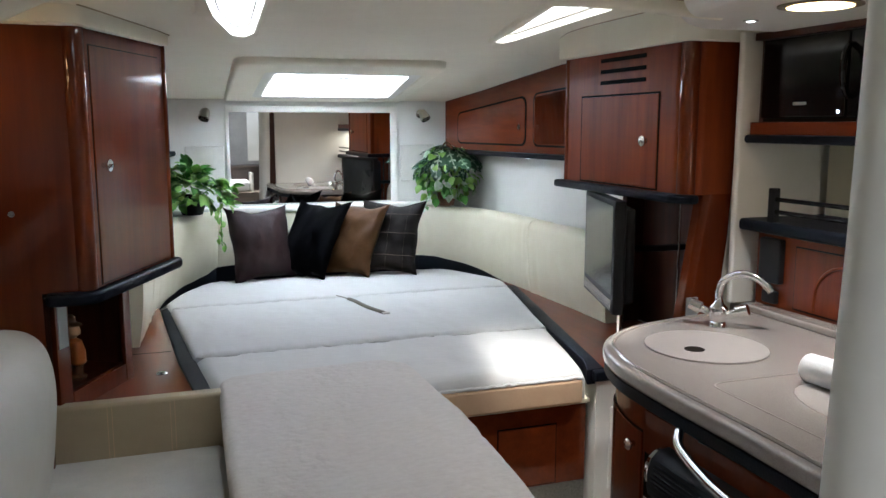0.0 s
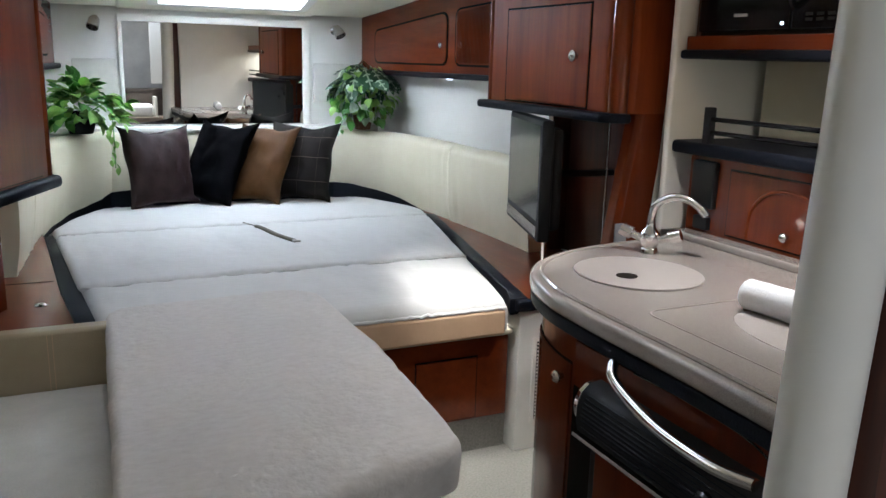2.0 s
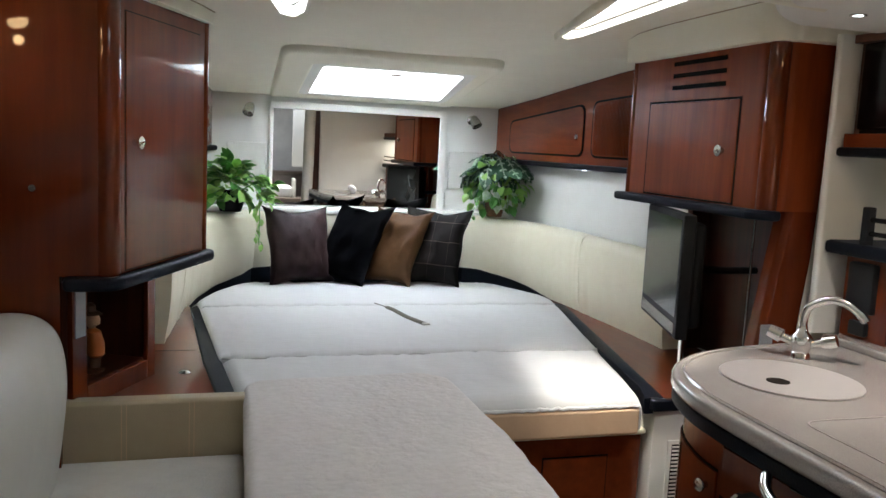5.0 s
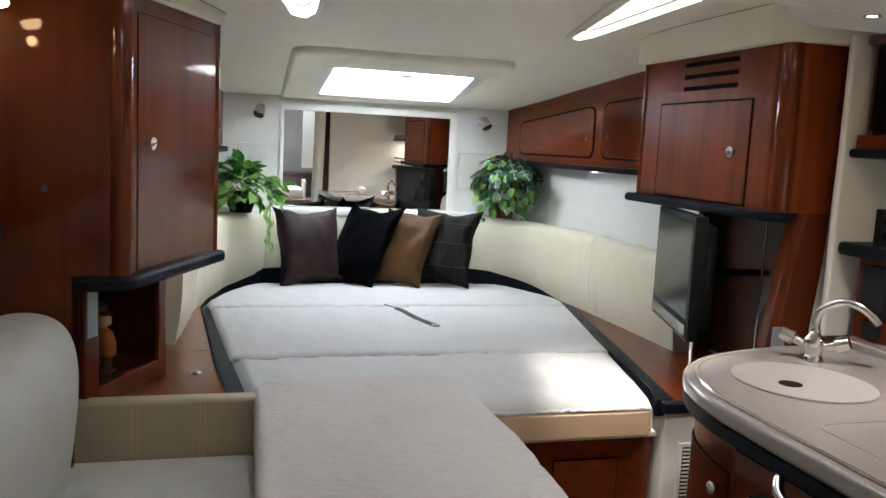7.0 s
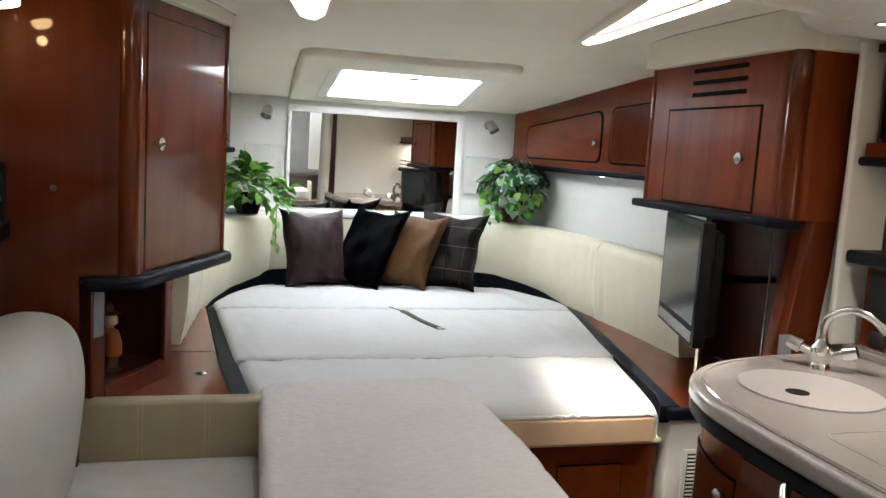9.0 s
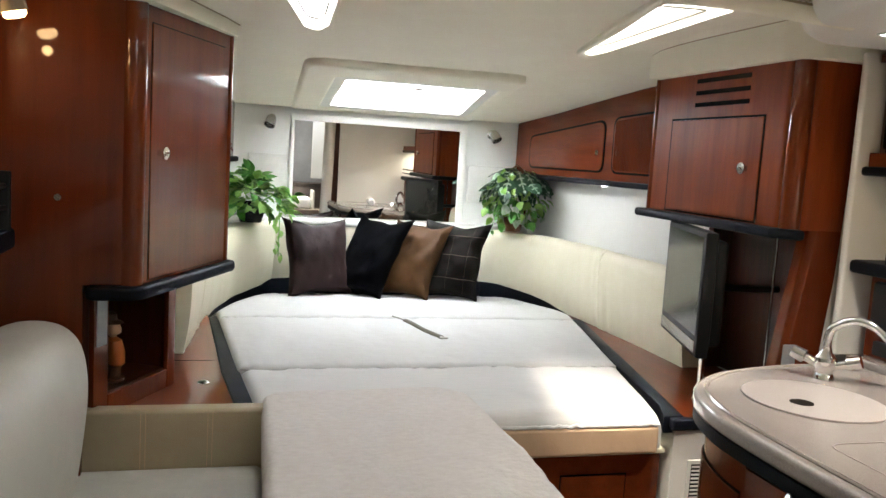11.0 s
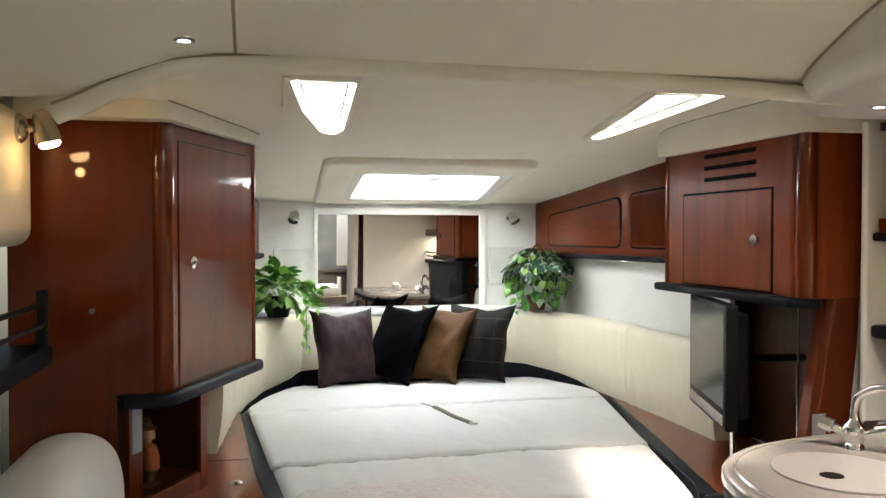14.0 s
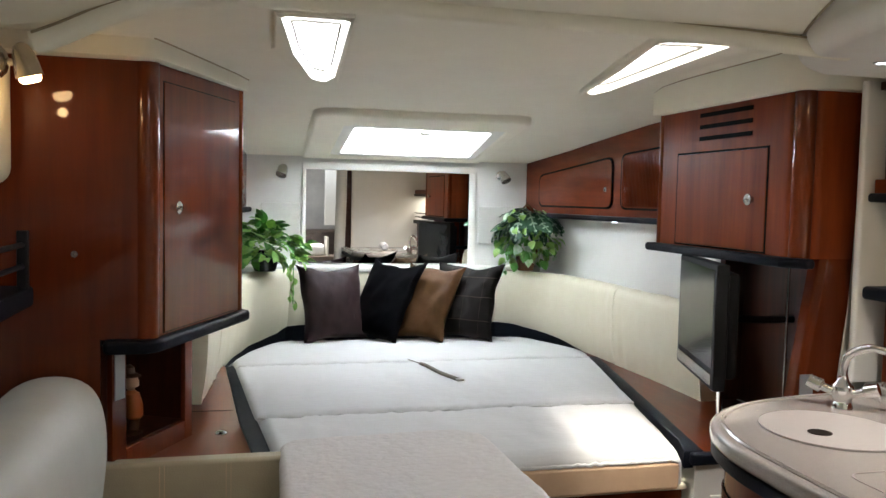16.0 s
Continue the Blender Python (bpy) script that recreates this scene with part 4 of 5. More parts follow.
part("bulb", turned(lathe([(0.012, 0.0), (0.033, -0.03), (0.034, -0.055), (0.026, -0.064), (0.004, -0.066)], (0, 0, 0), 16), hm), BULB, rl, "frosted glowing bulb")

# ---- dinette table ----
table = thing("dinette_table", (-0.45, 2.5, 0.0), "pedestal table under a padded beige fabric cover", "table")


def draped(outline, z0, z1, r, wr):
    """A padded cover: rings from the outline to the middle, a rounded shoulder, hanging sides, soft creases."""
    c = sum((Vector(p) for p in outline), Vector((0, 0))) / len(outline)
    bm = bmesh.new()
    rows = []
    for d, z in [(0.004, z0), (0.0, (z0 + z1) / 2)] + [(r * (1 - math.cos(a)), z1 - r * (1 - math.sin(a))) for a in (math.pi / 2 * k / 5 for k in range(6))]:
        rows.append([(Vector(p) + (c - Vector(p)).normalized() * d, z) for p in outline])
    last = rows[-1]
    for k in range(1, 26):
        rows.append([(p.lerp(c, k / 26), z1) for p, _ in last])
    mesh = []
    for row in rows:
        out = []
        for p, z in row:
            q = Vector((p.x * 5.5, p.y * 11, 0))
            crease = 1 - abs(noise.noise(q + Vector((0, 0, 3)))) * 2.2
            w = 0.6 * noise.noise(Vector((p.x * 3, p.y * 4, 1))) + 0.5 * max(crease, 0.0) ** 4 + 0.25 * noise.noise(q * 2.4)
            side = 0.006 * noise.noise(Vector((p.x * 14, p.y * 14, z * 9)))
            out.append(bm.verts.new((p.x + side, p.y + side, z + (wr * w if z > z0 + 0.04 else 0.004 * w))))
        mesh.append(out)
    n = len(outline)
    for r0, r1 in zip(mesh, mesh[1:]):
        for i in range(n):
            bm.faces.new((r0[i], r0[(i + 1) % n], r1[(i + 1) % n], r1[i]))
    bm.faces.new(mesh[-1])
    bm.faces.new(mesh[0][::-1])
    return bm


def spaced(points, step):
    """The same closed outline with points at even steps."""
    out = []
    for i, p in enumerate(points):
        q = points[(i + 1) % len(points)]
        k = max(1, round((q - p).length / step))
        out += [p.lerp(q, j / k) for j in range(k)]
    return out


tp = spaced(rounded([(-0.845, 1.69), (-0.085, 1.89), (-0.035, 2.55), (-0.058, 3.29), (-0.790, 3.245)], [0.12, 0.10, 0.5, 0.17, 0.11], 8), 0.03)
part("cover", draped(tp, 0.560, 0.675, 0.035, 0.005), TABLECLOTH, table, "padded beige fabric cover")
part("pedestal", tube([(-0.45, 2.5, 0.02), (-0.45, 2.5, 0.59)], 0.045, 16), NICKEL, table)
part("foot", lathe([(0.16, 0.0), (0.16, 0.01), (0.06, 0.03)], (-0.45, 2.5, 0.0), 24), NICKEL, table)

# ---- television cabinet to starboard ----
tvc = thing("television_cabinet", (1.1, 3.3, 0.62), "tall glossy cherry cabinet with an open recess below", "cabinet")
cplan = rounded([(1.50, 2.80), (1.00, 2.80), (0.93, 2.86), (0.93, 3.78), (1.50, 3.78)], [0, 0.05, 0.05, 0.015, 0], 8)
part("body", prism(cplan, 1.345, 1.925), CHERRY_SATIN, tvc)
part("ledge", prism(rounded([(0.985, 2.80), (0.975, 2.768), (0.945, 2.768), (0.885, 2.84), (0.885, 3.82), (1.40, 3.82), (1.40, 2.87), (0.985, 2.87)], [0, 0.01, 0.02, 0.03, 0.02, 0, 0, 0], 6), 1.312, 1.347, 0.012, 3), NAVY, tvc, "black rubber-edged bottom ledge")
for px, py in ((0.962, 2.838), (0.942, 3.768)):
    part("corner_post", tube([(px, py, 1.345), (px, py, 1.922)], 0.036 if py < 3 else 0.020, 24), CHERRY, tvc, "rounded cherry corner post")
part("door_joint", box(0.9275, 0.94, 2.982, 3.621, 1.350, 1.744), GAP, tvc, "dark joint round the door")
dtv = part("door", box(0.925, 0.94, 2.990, 3.612, 1.357, 1.736, 0.003), CHERRY_SATIN, tvc)
knob((0.924, 3.066, 1.547), "-x", dtv, r=0.022)
for k in range(3):
    z = 1.892 - 0.048 * k
    part("vent_slot", box(0.9265, 0.935, 3.09, 3.45, z - 0.0085, z + 0.0085, 0.0), GAP, tvc, "dark vent slot")
cheek = prism(rounded([(1.50, 2.80), (1.05, 2.80), (1.03, 2.82), (1.03, 2.868), (1.50, 2.868)], [0, 0.015, 0.015, 0, 0], 4), 0.624, 1.346)
for v in cheek.verts:
    if v.co.x < 1.1 and v.co.z < 0.7:
        v.co.x -= 0.115
part("side_panel", cheek, CHERRY, tvc)
# recess boards coloured dark to stand for the shade behind the television
part("back_panel", box(1.34, 1.36, 2.87, 3.76, 0.622, 1.312), CHERRY_SHADED, tvc)
part("outlet_plate", box(0.958, 1.012, 2.793, 2.799, 0.865, 0.945, 0.003), GREYPAD, tvc, "pale outlet plate")
part("forward_panel", box(1.238, 1.40, 3.70, 3.74, 0.622, 1.312), CHERRY_SHADED, tvc)
part("pole", tube([(1.20, 3.20, 0.622), (1.20, 3.20, 1.312)], 0.005, 10), NICKEL, tvc, "chrome support tube")

T0, T1 = (0.80, 3.08), (0.985, 3.66)
TM = on_face(T1, T0)
TL = (Vector(T1) - Vector(T0)).length
tv = thing("television", (0.9, 3.4, 0.82), "black flat-panel television swung out on a bracket, switched off", "television")
part("housing", turned(box(0, TL, 0.0, 0.05, 0.822, 1.302, 0.008), TM), BLACK, tv)
part("back_cover", turned(box(0.03, TL - 0.03, 0.045, 0.10, 0.86, 1.27, 0.02), TM), BLACK, tv)
part("screen", turned(box(0.025, TL - 0.025, -0.002, 0.004, 0.905, 1.280), TM), SCREEN, tv, "dark grey screen")
part("speaker_bar", turned(box(0.025, TL - 0.025, -0.006, 0.004, 0.838, 0.885, 0.004), TM), NICKEL, tv, "silver-grey speaker strip")
part("bracket", tube([(0.99, 3.40, 1.05), (1.2, 3.35, 1.05), (1.34, 3.35, 1.05)], 0.016, 8), BLACK, tv)
pt = thing("support_post", (0.86, 3.17, 0.622), "short chrome post on the shelf under the television", "post")
part("tube", tube([(0.905, 3.19, 0.622), (0.905, 3.19, 0.82)], 0.013, 12), CHROME, pt)
part("flange", lathe([(0.028, 0), (0.028, 0.006), (0.014, 0.012)], (0.905, 3.19, 0.622), 16), CHROME, pt)

# ---- galley ----
front = [(0.248, 1.30), (0.262, 1.6), (0.268, 2.0), (0.290, 2.22), (0.375, 2.42), (0.55, 2.56), (0.80, 2.63), (1.18, 2.66)]
edge = [(p.x, p.y) for p in bend([(x, y, 0) for x, y in front], 6)]
ctop = edge + [(1.60, 2.66), (1.60, 1.30)]


def inset(points, d):
    out = []
    for i, p in enumerate(points):
        a, b = Vector(points[max(i - 1, 0)]), Vector(points[min(i + 1, len(points) - 1)])
        t = (b - a).normalized()
        out.append((p[0] + t.y * d, p[1] - t.x * d))
    return out


counter = thing("galley_counter", (0.8, 2.0, 0.86), "speckled taupe solid-surface counter with a rounded end", "counter")
part("top", prism(ctop, 0.872, 0.920, 0.016, 4), SOLID, counter)
part("bumper", prism(inset(edge, 0.006) + [(1.60, 2.65), (1.60, 1.305)], 0.835, 0.872, 0.006), NAVY, counter, "black rubber bumper under the edge")
part("raised_rim", tube([(*p, 0.921) for p in inset(edge, 0.035)], 0.006, 6), SOLID, counter)
part("backsplash", prism([(1.10, 1.305), (1.60, 1.305), (1.60, 2.655), (1.10, 2.655)], 0.918, 0.945, 0.008, 3), SOLID, counter)
part("stove_panel_joint", ring(rounded([(0.40, 1.33), (0.985, 1.33), (0.985, 1.93), (0.41, 1.93)], 0.05, 5), rounded([(0.404, 1.334), (0.981, 1.334), (0.981, 1.926), (0.414, 1.926)], 0.047, 5), 0.915, 0.9208), JOINT, counter, "fine joint of the stove cover")
# thin ellipse laid on the counter in place of a reflected highlight
part("painted_highlight", prism([(0.66 + 0.14 * math.cos(a), 1.60 + 0.24 * math.sin(a)) for a in np.linspace(0, 2 * math.pi, 28, endpoint=False)], 0.916, 0.9212), SINKLID, counter)
lid = thing("sink_cover", (0.63, 2.25, 0.92), "round pale sink cover with a dark finger hole", "sink cover")
SC = (0.638, 2.245)
part("disc", prism([(SC[0] + 0.185 * math.cos(a), SC[1] + 0.195 * math.sin(a)) for a in np.linspace(0, 2 * math.pi, 40, endpoint=False)], 0.917, 0.926, 0.003), SINKLID, lid)
part("finger_hole", prism([(0.575 + 0.031 * math.cos(a), 2.215 + 0.031 * math.sin(a)) for a in np.linspace(0, 2 * math.pi, 24, endpoint=False)], 0.92, 0.9275), GAP, lid, "dark finger hole")

fx, fy = 0.845, 2.455
tap = thing("mixer_tap", (fx, fy, 0.92), "chrome gooseneck mixer tap with two handles", "tap")
part("body", lathe([(0.030, 0), (0.030, 0.008), (0.023, 0.02), (0.032, 0.045), (0.031, 0.068), (0.016, 0.085), (0.013, 0.10)], (fx, fy, 0.92), 20), CHROME, tap)
sd = Vector((0.55, -0.75, 0)).normalized()
goose = bend([Vector((fx, fy, 1.0)), Vector((fx, fy, 1.05)), Vector((fx, fy, 1.085)) + sd * 0.015, Vector((fx, fy, 1.112)) + sd * 0.065, Vector((fx, fy, 1.106)) + sd * 0.115, Vector((fx, fy, 1.080)) + sd * 0.155, Vector((fx, fy, 1.062)) + sd * 0.172], 6)
part("spout", tube(goose, [0.0125] * 30 + [0.0145] * (len(goose) - 30), 12), CHROME, tap)
for s in (-1, 1):
    side = Vector((0.62, -0.78, 0)) * s
    a = Vector((fx, fy, 0.963)) + side * 0.018
    b = Vector((fx, fy, 0.992)) + side * 0.098
    h = part("handle", tube([a, a.lerp(b, 0.5), a.lerp(b, 0.55), b], [0.012, 0.013, 0.022, 0.020], 14), CHROME, tap, "fluted chrome handle")

cab = thing("galley_cabinet", (0.8, 2.0, 0.0), "glossy cherry galley cabinet with a curved end and an oven front", "cabinet")
ce = inset(edge, 0.045)
part("body", prism(ce + [(1.60, 2.60), (1.60, 1.305)], 0.09, 0.836), CHERRY, cab)
part("plinth", prism(inset(edge, 0.10) + [(1.60, 2.55), (1.60, 1.31)], 0.0, 0.091), GAP, cab, "dark recessed plinth")
# joints of the curved end door
def strip(points, z0, z1, d):
    """A thin upright band laid on the cabinet's curved front."""
    outer, inner = inset(points, 0.045 - d), inset(points, 0.049)
    return prism(outer + inner[::-1], z0, z1)


e_door = [p for p in edge if 2.06 < p[1] < 2.50]
part("door_joint", strip(e_door, 0.105, 0.745, 0.002), GAP, cab, "dark joint round the curved door")
cdoor = part("curved_door", strip([p for p in edge if 2.08 < p[1] < 2.49], 0.112, 0.738, 0.006), CHERRY, cab)
knob((0.300, 2.105, 0.700), "-x", cdoor, r=0.017)
part("drawer_joint", box(0.302, 0.33, 1.32, 2.052, 0.110, 0.825), GAP, cab, "dark joint")
oven = thing("oven", (0.30, 1.7, 0.35), "black-trimmed built-in oven below the counter", "oven")
part("upper_panel", box(0.294, 0.33, 1.33, 2.044, 0.700, 0.822, 0.003), CHERRY, oven)
band = [(0.300, 0.760), (0.262, 0.755), (0.240, 0.735), (0.228, 0.700), (0.226, 0.660), (0.232, 0.635), (0.300, 0.630)]


def along_y(profile, y0, y1):
    """A profile of (x, z) drawn out along y."""
    bm = bmesh.new()
    a = [bm.verts.new((x, y0, z)) for x, z in profile]
    b = [bm.verts.new((x, y1, z)) for x, z in profile]
    for i in range(len(profile)):
        j = (i + 1) % len(profile)
        bm.faces.new((a[i], a[j], b[j], b[i]))
    bm.faces.new(a[::-1])
    bm.faces.new(b)
    return bm


part("top_vent", along_y(band, 1.335, 1.925), BLACK, oven, "black ribbed vent strip")
for k in range(9):
    f = 0.08 + 0.84 * k / 8
    x = float(np.interp(f, [0, 0.3, 0.6, 1], [0.246, 0.232, 0.2265, 0.230]))
    z = 0.742 - 0.100 * f
    part("vent_rib", tube([(x, 1.36, z), (x, 1.905, z)], 0.0028, 6), NAVY, oven)
part("corner_cap", lathe([(0.052, 0), (0.062, 0.004), (0.062, 0.016), (0.045, 0.022)], (0.287, 1.921, 0.696), 18, "y"), CHROME, oven, "chrome corner cap")
part("turn_knob", lathe([(0.030, 0), (0.030, 0.010), (0.024, 0.016), (0.004, 0.017)], (0.2285, 1.47, 0.675), 20, "-x"), GLOSS, oven, "round black knob")
part("door_frame", box(0.275, 0.34, 1.345, 1.925, 0.13, 0.629, 0.006), BLACK, oven, "black door frame")
part("door_panel", box(0.268, 0.30, 1.385, 1.895, 0.16, 0.612, 0.004), CHERRY, oven, "glossy cherry door panel")
part("trim", along_y([(0.262, 0.630), (0.222, 0.630), (0.220, 0.622), (0.262, 0.622)], 1.335, 1.930), CHROME, oven, "chrome edge strip")
hb = bend([(0.290, 1.865, 0.842), (0.262, 1.842, 0.825), (0.236, 1.79, 0.805), (0.218, 1.63, 0.775), (0.216, 1.46, 0.768), (0.232, 1.36, 0.775)], 6)
part("handle", tube(hb, [0.009] * 4 + [0.0135] * (len(hb) - 4), 12), CHROME, oven, "bowed chrome handle")
part("panel_arc", tube(bend([(0.293, 1.80, 0.822), (0.293, 1.65, 0.826), (0.293, 1.45, 0.818), (0.293, 1.36, 0.780), (0.293, 1.338, 0.73)], 6), 0.003, 6), NICKEL, oven)

towel = thing("rolled_towel", (0.70, 1.7, 0.92), "rolled white towel lying on the counter", "towel")
tw = tube(bend([(0.680, 1.872, 0.958), (0.690, 1.80, 0.960), (0.705, 1.66, 0.960), (0.72, 1.50, 0.960)], 6), [0.022, 0.034] + [0.040] * 15 + [0.040, 0.030], 18)
for v in tw.verts:
    v.co += Vector((0, 0, 0.004 * noise.noise(v.co * 18)))
part("roll", tw, TOWEL, towel)

# galley wall: lower panel, rail shelf, microwave locker
gw = thing("galley_wall_unit", (1.3, 2.2, 0.945), "cherry wall unit with an arched panel behind the counter", "cabinet")
part("back_panel", box(1.17, 1.60, 1.305, 2.66, 0.945, 1.215), CHERRY, gw)
part("panel_joint", box(1.1675, 1.18, 1.60, 2.46, 0.955, 1.185), GAP, gw, "dark joint")
pd = part("panel_door", box(1.164, 1.18, 1.604, 2.456, 0.960, 1.180, 0.003), CHERRY, gw)
knob((1.164, 2.19, 1.005), "-x", pd, r=0.015)
arch = bend([(1.163, 2.36, 0.965), (1.163, 2.35, 1.06), (1.163, 2.28, 1.13), (1.163, 2.16, 1.14), (1.163, 2.06, 1.09), (1.163, 2.03, 0.965)], 5)
part("arch_moulding", tube(arch, 0.006, 6), CHERRY_FLAT, pd)
part("switch_panel", box(1.145, 1.175, 2.515, 2.625, 1.035, 1.20, 0.008), BLACK, gw, "black switch panel")
part("outlet", box(1.150, 1.172, 2.535, 2.605, 0.958, 1.005, 0.005), BLACK, gw)
shelf = thing("rail_shelf", (1.2, 2.2, 1.215), "black shelf with a two-bar fiddle rail above the counter", "shelf")
part("board", box(1.12, 1.60, 1.305, 2.72, 1.217, 1.262, 0.014, 3), NAVY, shelf)
for z in (1.300, 1.345):
    part("bar", tube([(1.145, 1.31, z), (1.145, 2.57, z)], 0.008, 12), GLOSS, shelf)
part("post", box(1.13, 1.16, 2.545, 2.575, 1.258, 1.385, 0.004), BLACK, shelf)
solo("wall_galley_back", box(1.50, 1.62, 1.305, 2.68, 1.262, 1.545), CREAM, "cream padded back wall of the galley", "wall", "structure")
mwl = thing("microwave_locker", (1.3, 2.2, 1.54), "cherry locker holding the microwave, with a black bottom edge", "cabinet")
part("bottom", box(1.135, 1.60, 1.305, 2.70, 1.575, 1.622, 0.004), CHERRY_FLAT, mwl)
part("ledge", box(1.125, 1.60, 1.305, 2.72, 1.545, 1.576, 0.010), NAVY, mwl, "black rubber bottom edge")
# side and top use the cherry with shade painted into its colour
part("side", box(1.175, 1.60, 2.676, 2.70, 1.622, 1.945), CHERRY_SHADED, mwl)
part("top", box(1.14, 1.60, 1.305, 2.70, 1.918, 1.945), CHERRY_SHADED, mwl)
mw = thing("microwave", (1.3, 2.4, 1.622), "black built-in microwave oven with a curved handle", "microwave")
part("case", box(1.175, 1.58, 2.05, 2.67, 1.622, 1.917, 0.006), BLACK, mw)
part("door", box(1.150, 1.18, 2.27, 2.668, 1.635, 1.915, 0.008), GLOSS, mw, "black glass door")
part("control_panel", box(1.152, 1.18, 2.055, 2.265, 1.635, 1.915, 0.006), GLOSS, mw)
part("handle", tube(bend([(1.148, 2.255, 1.70), (1.118, 2.245, 1.73), (1.108, 2.245, 1.78), (1.118, 2.25, 1.84), (1.148, 2.26, 1.87)], 5), 0.010, 8), GLOSS, mw)
part("dial", lathe([(0.024, 0), (0.022, 0.008), (0.004, 0.010)], (1.152, 2.16, 1.755), 16, "-x"), BLACK, mw)
for k in range(4):
    for j in range(3):
        part("button", box(1.1495, 1.153, 2.105 + 0.04 * j, 2.130 + 0.04 * j, 1.66 + 0.015 * k + (0.13 if k > 1 else 0), 1.669 + 0.015 * k + (0.13 if k > 1 else 0)), BLACK, mw, smooth=0)
part("badge", box(1.1485, 1.151, 2.44, 2.50, 1.680, 1.690), GREYPAD, mw, "pale maker's badge")
part("indicator", lathe([(0.005, 0), (0.004, 0.003)], (1.149, 2.295, 1.655), 10, "-x"), LED, mw, "white indicator light")
part("base_strip", box(1.16, 1.19, 2.06, 2.66, 1.6225, 1.634), GAP, mw)

# wall edge and curtain between the cabinet and the galley
solo("wall_edge", prism(rounded([(1.105, 2.722), (1.60, 2.722), (1.60, 2.750), (1.105, 2.750)], [0.013, 0, 0, 0.013], 4), 0.93, 1.95), GELCOAT, "white moulded end of the galley wall", "wall", "structure")
cpts = [(1.168 + 0.008 * math.sin(k * 1.9) + 0.026 * k, 2.776 + 0.014 * math.sin(k * 2.3)) for k in range(15)]
cur = prism(cpts + [(x + 0.002, y + 0.004) for x, y in cpts[::-1]], 0.63, 1.915)
bmesh.ops.subdivide_edges(cur, edges=[e for e in cur.edges if abs(e.verts[0].co.z - e.verts[1].co.z) > 0.5], cuts=6)
for v in cur.verts:
    v.co.x -= (1.915 - v.co.z) * 0.072 + 0.006 * math.sin(v.co.z * 9)
solo("curtain", cur, CURTAIN, "narrow gathered beige curtain beside the galley wall", "curtain")

# soffit over the galley with a downlight
SOFFIT = [(0.40, 1.305), (0.415, 1.70), (0.46, 2.00), (0.56, 2.32), (0.70, 2.55), (0.84, 2.655)]
sof_edge = [(p.x, p.y) for p in bend([(x, y, 0) for x, y in SOFFIT], 8)]
solo("soffit", prism(sof_edge + [(1.61, 2.66), (1.61, 1.305)], 1.940, 2.16, 0.055, 6), GELCOAT, "white moulded soffit over the galley", "soffit", "structure")
solo("trim", tube([(x - 0.006, y + 0.004, ceiling_z(x, y) - 0.002) for x, y in sof_edge], 0.004, 6), TAN, "stitched seam round the soffit", "trim", "structure")
dl = thing("downlight", (0.79, 2.02, 1.94), "lit round warm downlight with a dark bezel in the soffit", "lamp")
part("bezel", lathe([(0.112, -0.004), (0.112, 0.004), (0.088, 0.004), (0.088, -0.002)], (0.79, 2.02, 1.940), 32), STRAP, dl)
part("lens", lathe([(0.087, -0.002), (0.070, 0.004)], (0.79, 2.02, 1.936), 32), BULB, dl, "warm glowing lens")


def led_spot(at):
    t = thing("led_spot", at, "tiny lit LED spot in a nickel ring", "lamp", "ceiling LED spots")
    part("ring", lathe([(0.024, 0.0), (0.024, 0.005), (0.015, 0.005), (0.014, 0.001)], (at[0], at[1], at[2] - 0.005), 18), NICKEL, t)
    part("lens", lathe([(0.014, 0.0), (0.012, 0.003)], (at[0], at[1], at[2] - 0.005), 14), LED, t)


led_spot((-1.075, 2.25, ceiling_z(-1.075, 2.25) - 0.001))
led_spot((0.845, 2.37, 1.942))

# padded post at the galley's after end with a wooden panel
post = thing("padded_post", (0.24, 1.25, 0.0), "white padded post at the end of the galley", "post")
part("padding", tube([(0.222, 1.258, 0.0), (0.230, 1.254, 0.8), (0.246, 1.246, 1.4), (0.257, 1.240, 2.12)], 0.064, 32), GELCOAT, post)
solo("wall_aft_of_galley", box(0.30, 1.62, 1.175, 1.231, 0.0, 2.13), CHERRY_SHADED, "dark cherry panel abaft the galley", "wall", "structure")

# the after end, seen in the mirror
side_t = thing("aft_sideboard", (0.2, -1.3, 0.0), "dark brown sideboard against the after bulkhead", "cabinet")
part("body", box(-0.30, 0.85, -1.545, -1.15, 0.0, 0.985, 0.006), AFT_WOOD, side_t)
part("top", box(-0.32, 0.87, -1.545, -1.13, 0.986, 1.020, 0.006), AFT_WOOD, side_t)
for x in (-0.28, 0.10, 0.48):
    part("door", box(x, x + 0.35, -1.152, -1.138, 0.06, 0.96, 0.003), AFT_WOOD, side_t)
bench = thing("aft_bench", (0.1, -0.9, 0.0), "low brown bench in front of the sideboard", "bench")
part("body", box(-0.28, 0.46, -1.13, -0.72, 0.0, 0.66, 0.008), AFT_WOOD, bench)
part("upright", box(0.285, 0.315, -1.12, -0.74, 0.661, 0.93, 0.004), GELCOAT, bench, "white moulded upright")
cb = prism(rounded([(-0.16, -1.08), (0.265, -1.08), (0.265, -0.76), (-0.16, -0.76)], 0.05, 5), 0.663, 0.83, 0.05, 4)
solo("bench_cushion", cb, TOWEL, "plump white cushion lying on the bench", "cushion")
hp = prism(rounded([(0.27, -0.98), (0.66, -0.98), (0.66, -0.94), (0.27, -0.94)], 0.012, 4), 1.10, 2.12, 0.006)
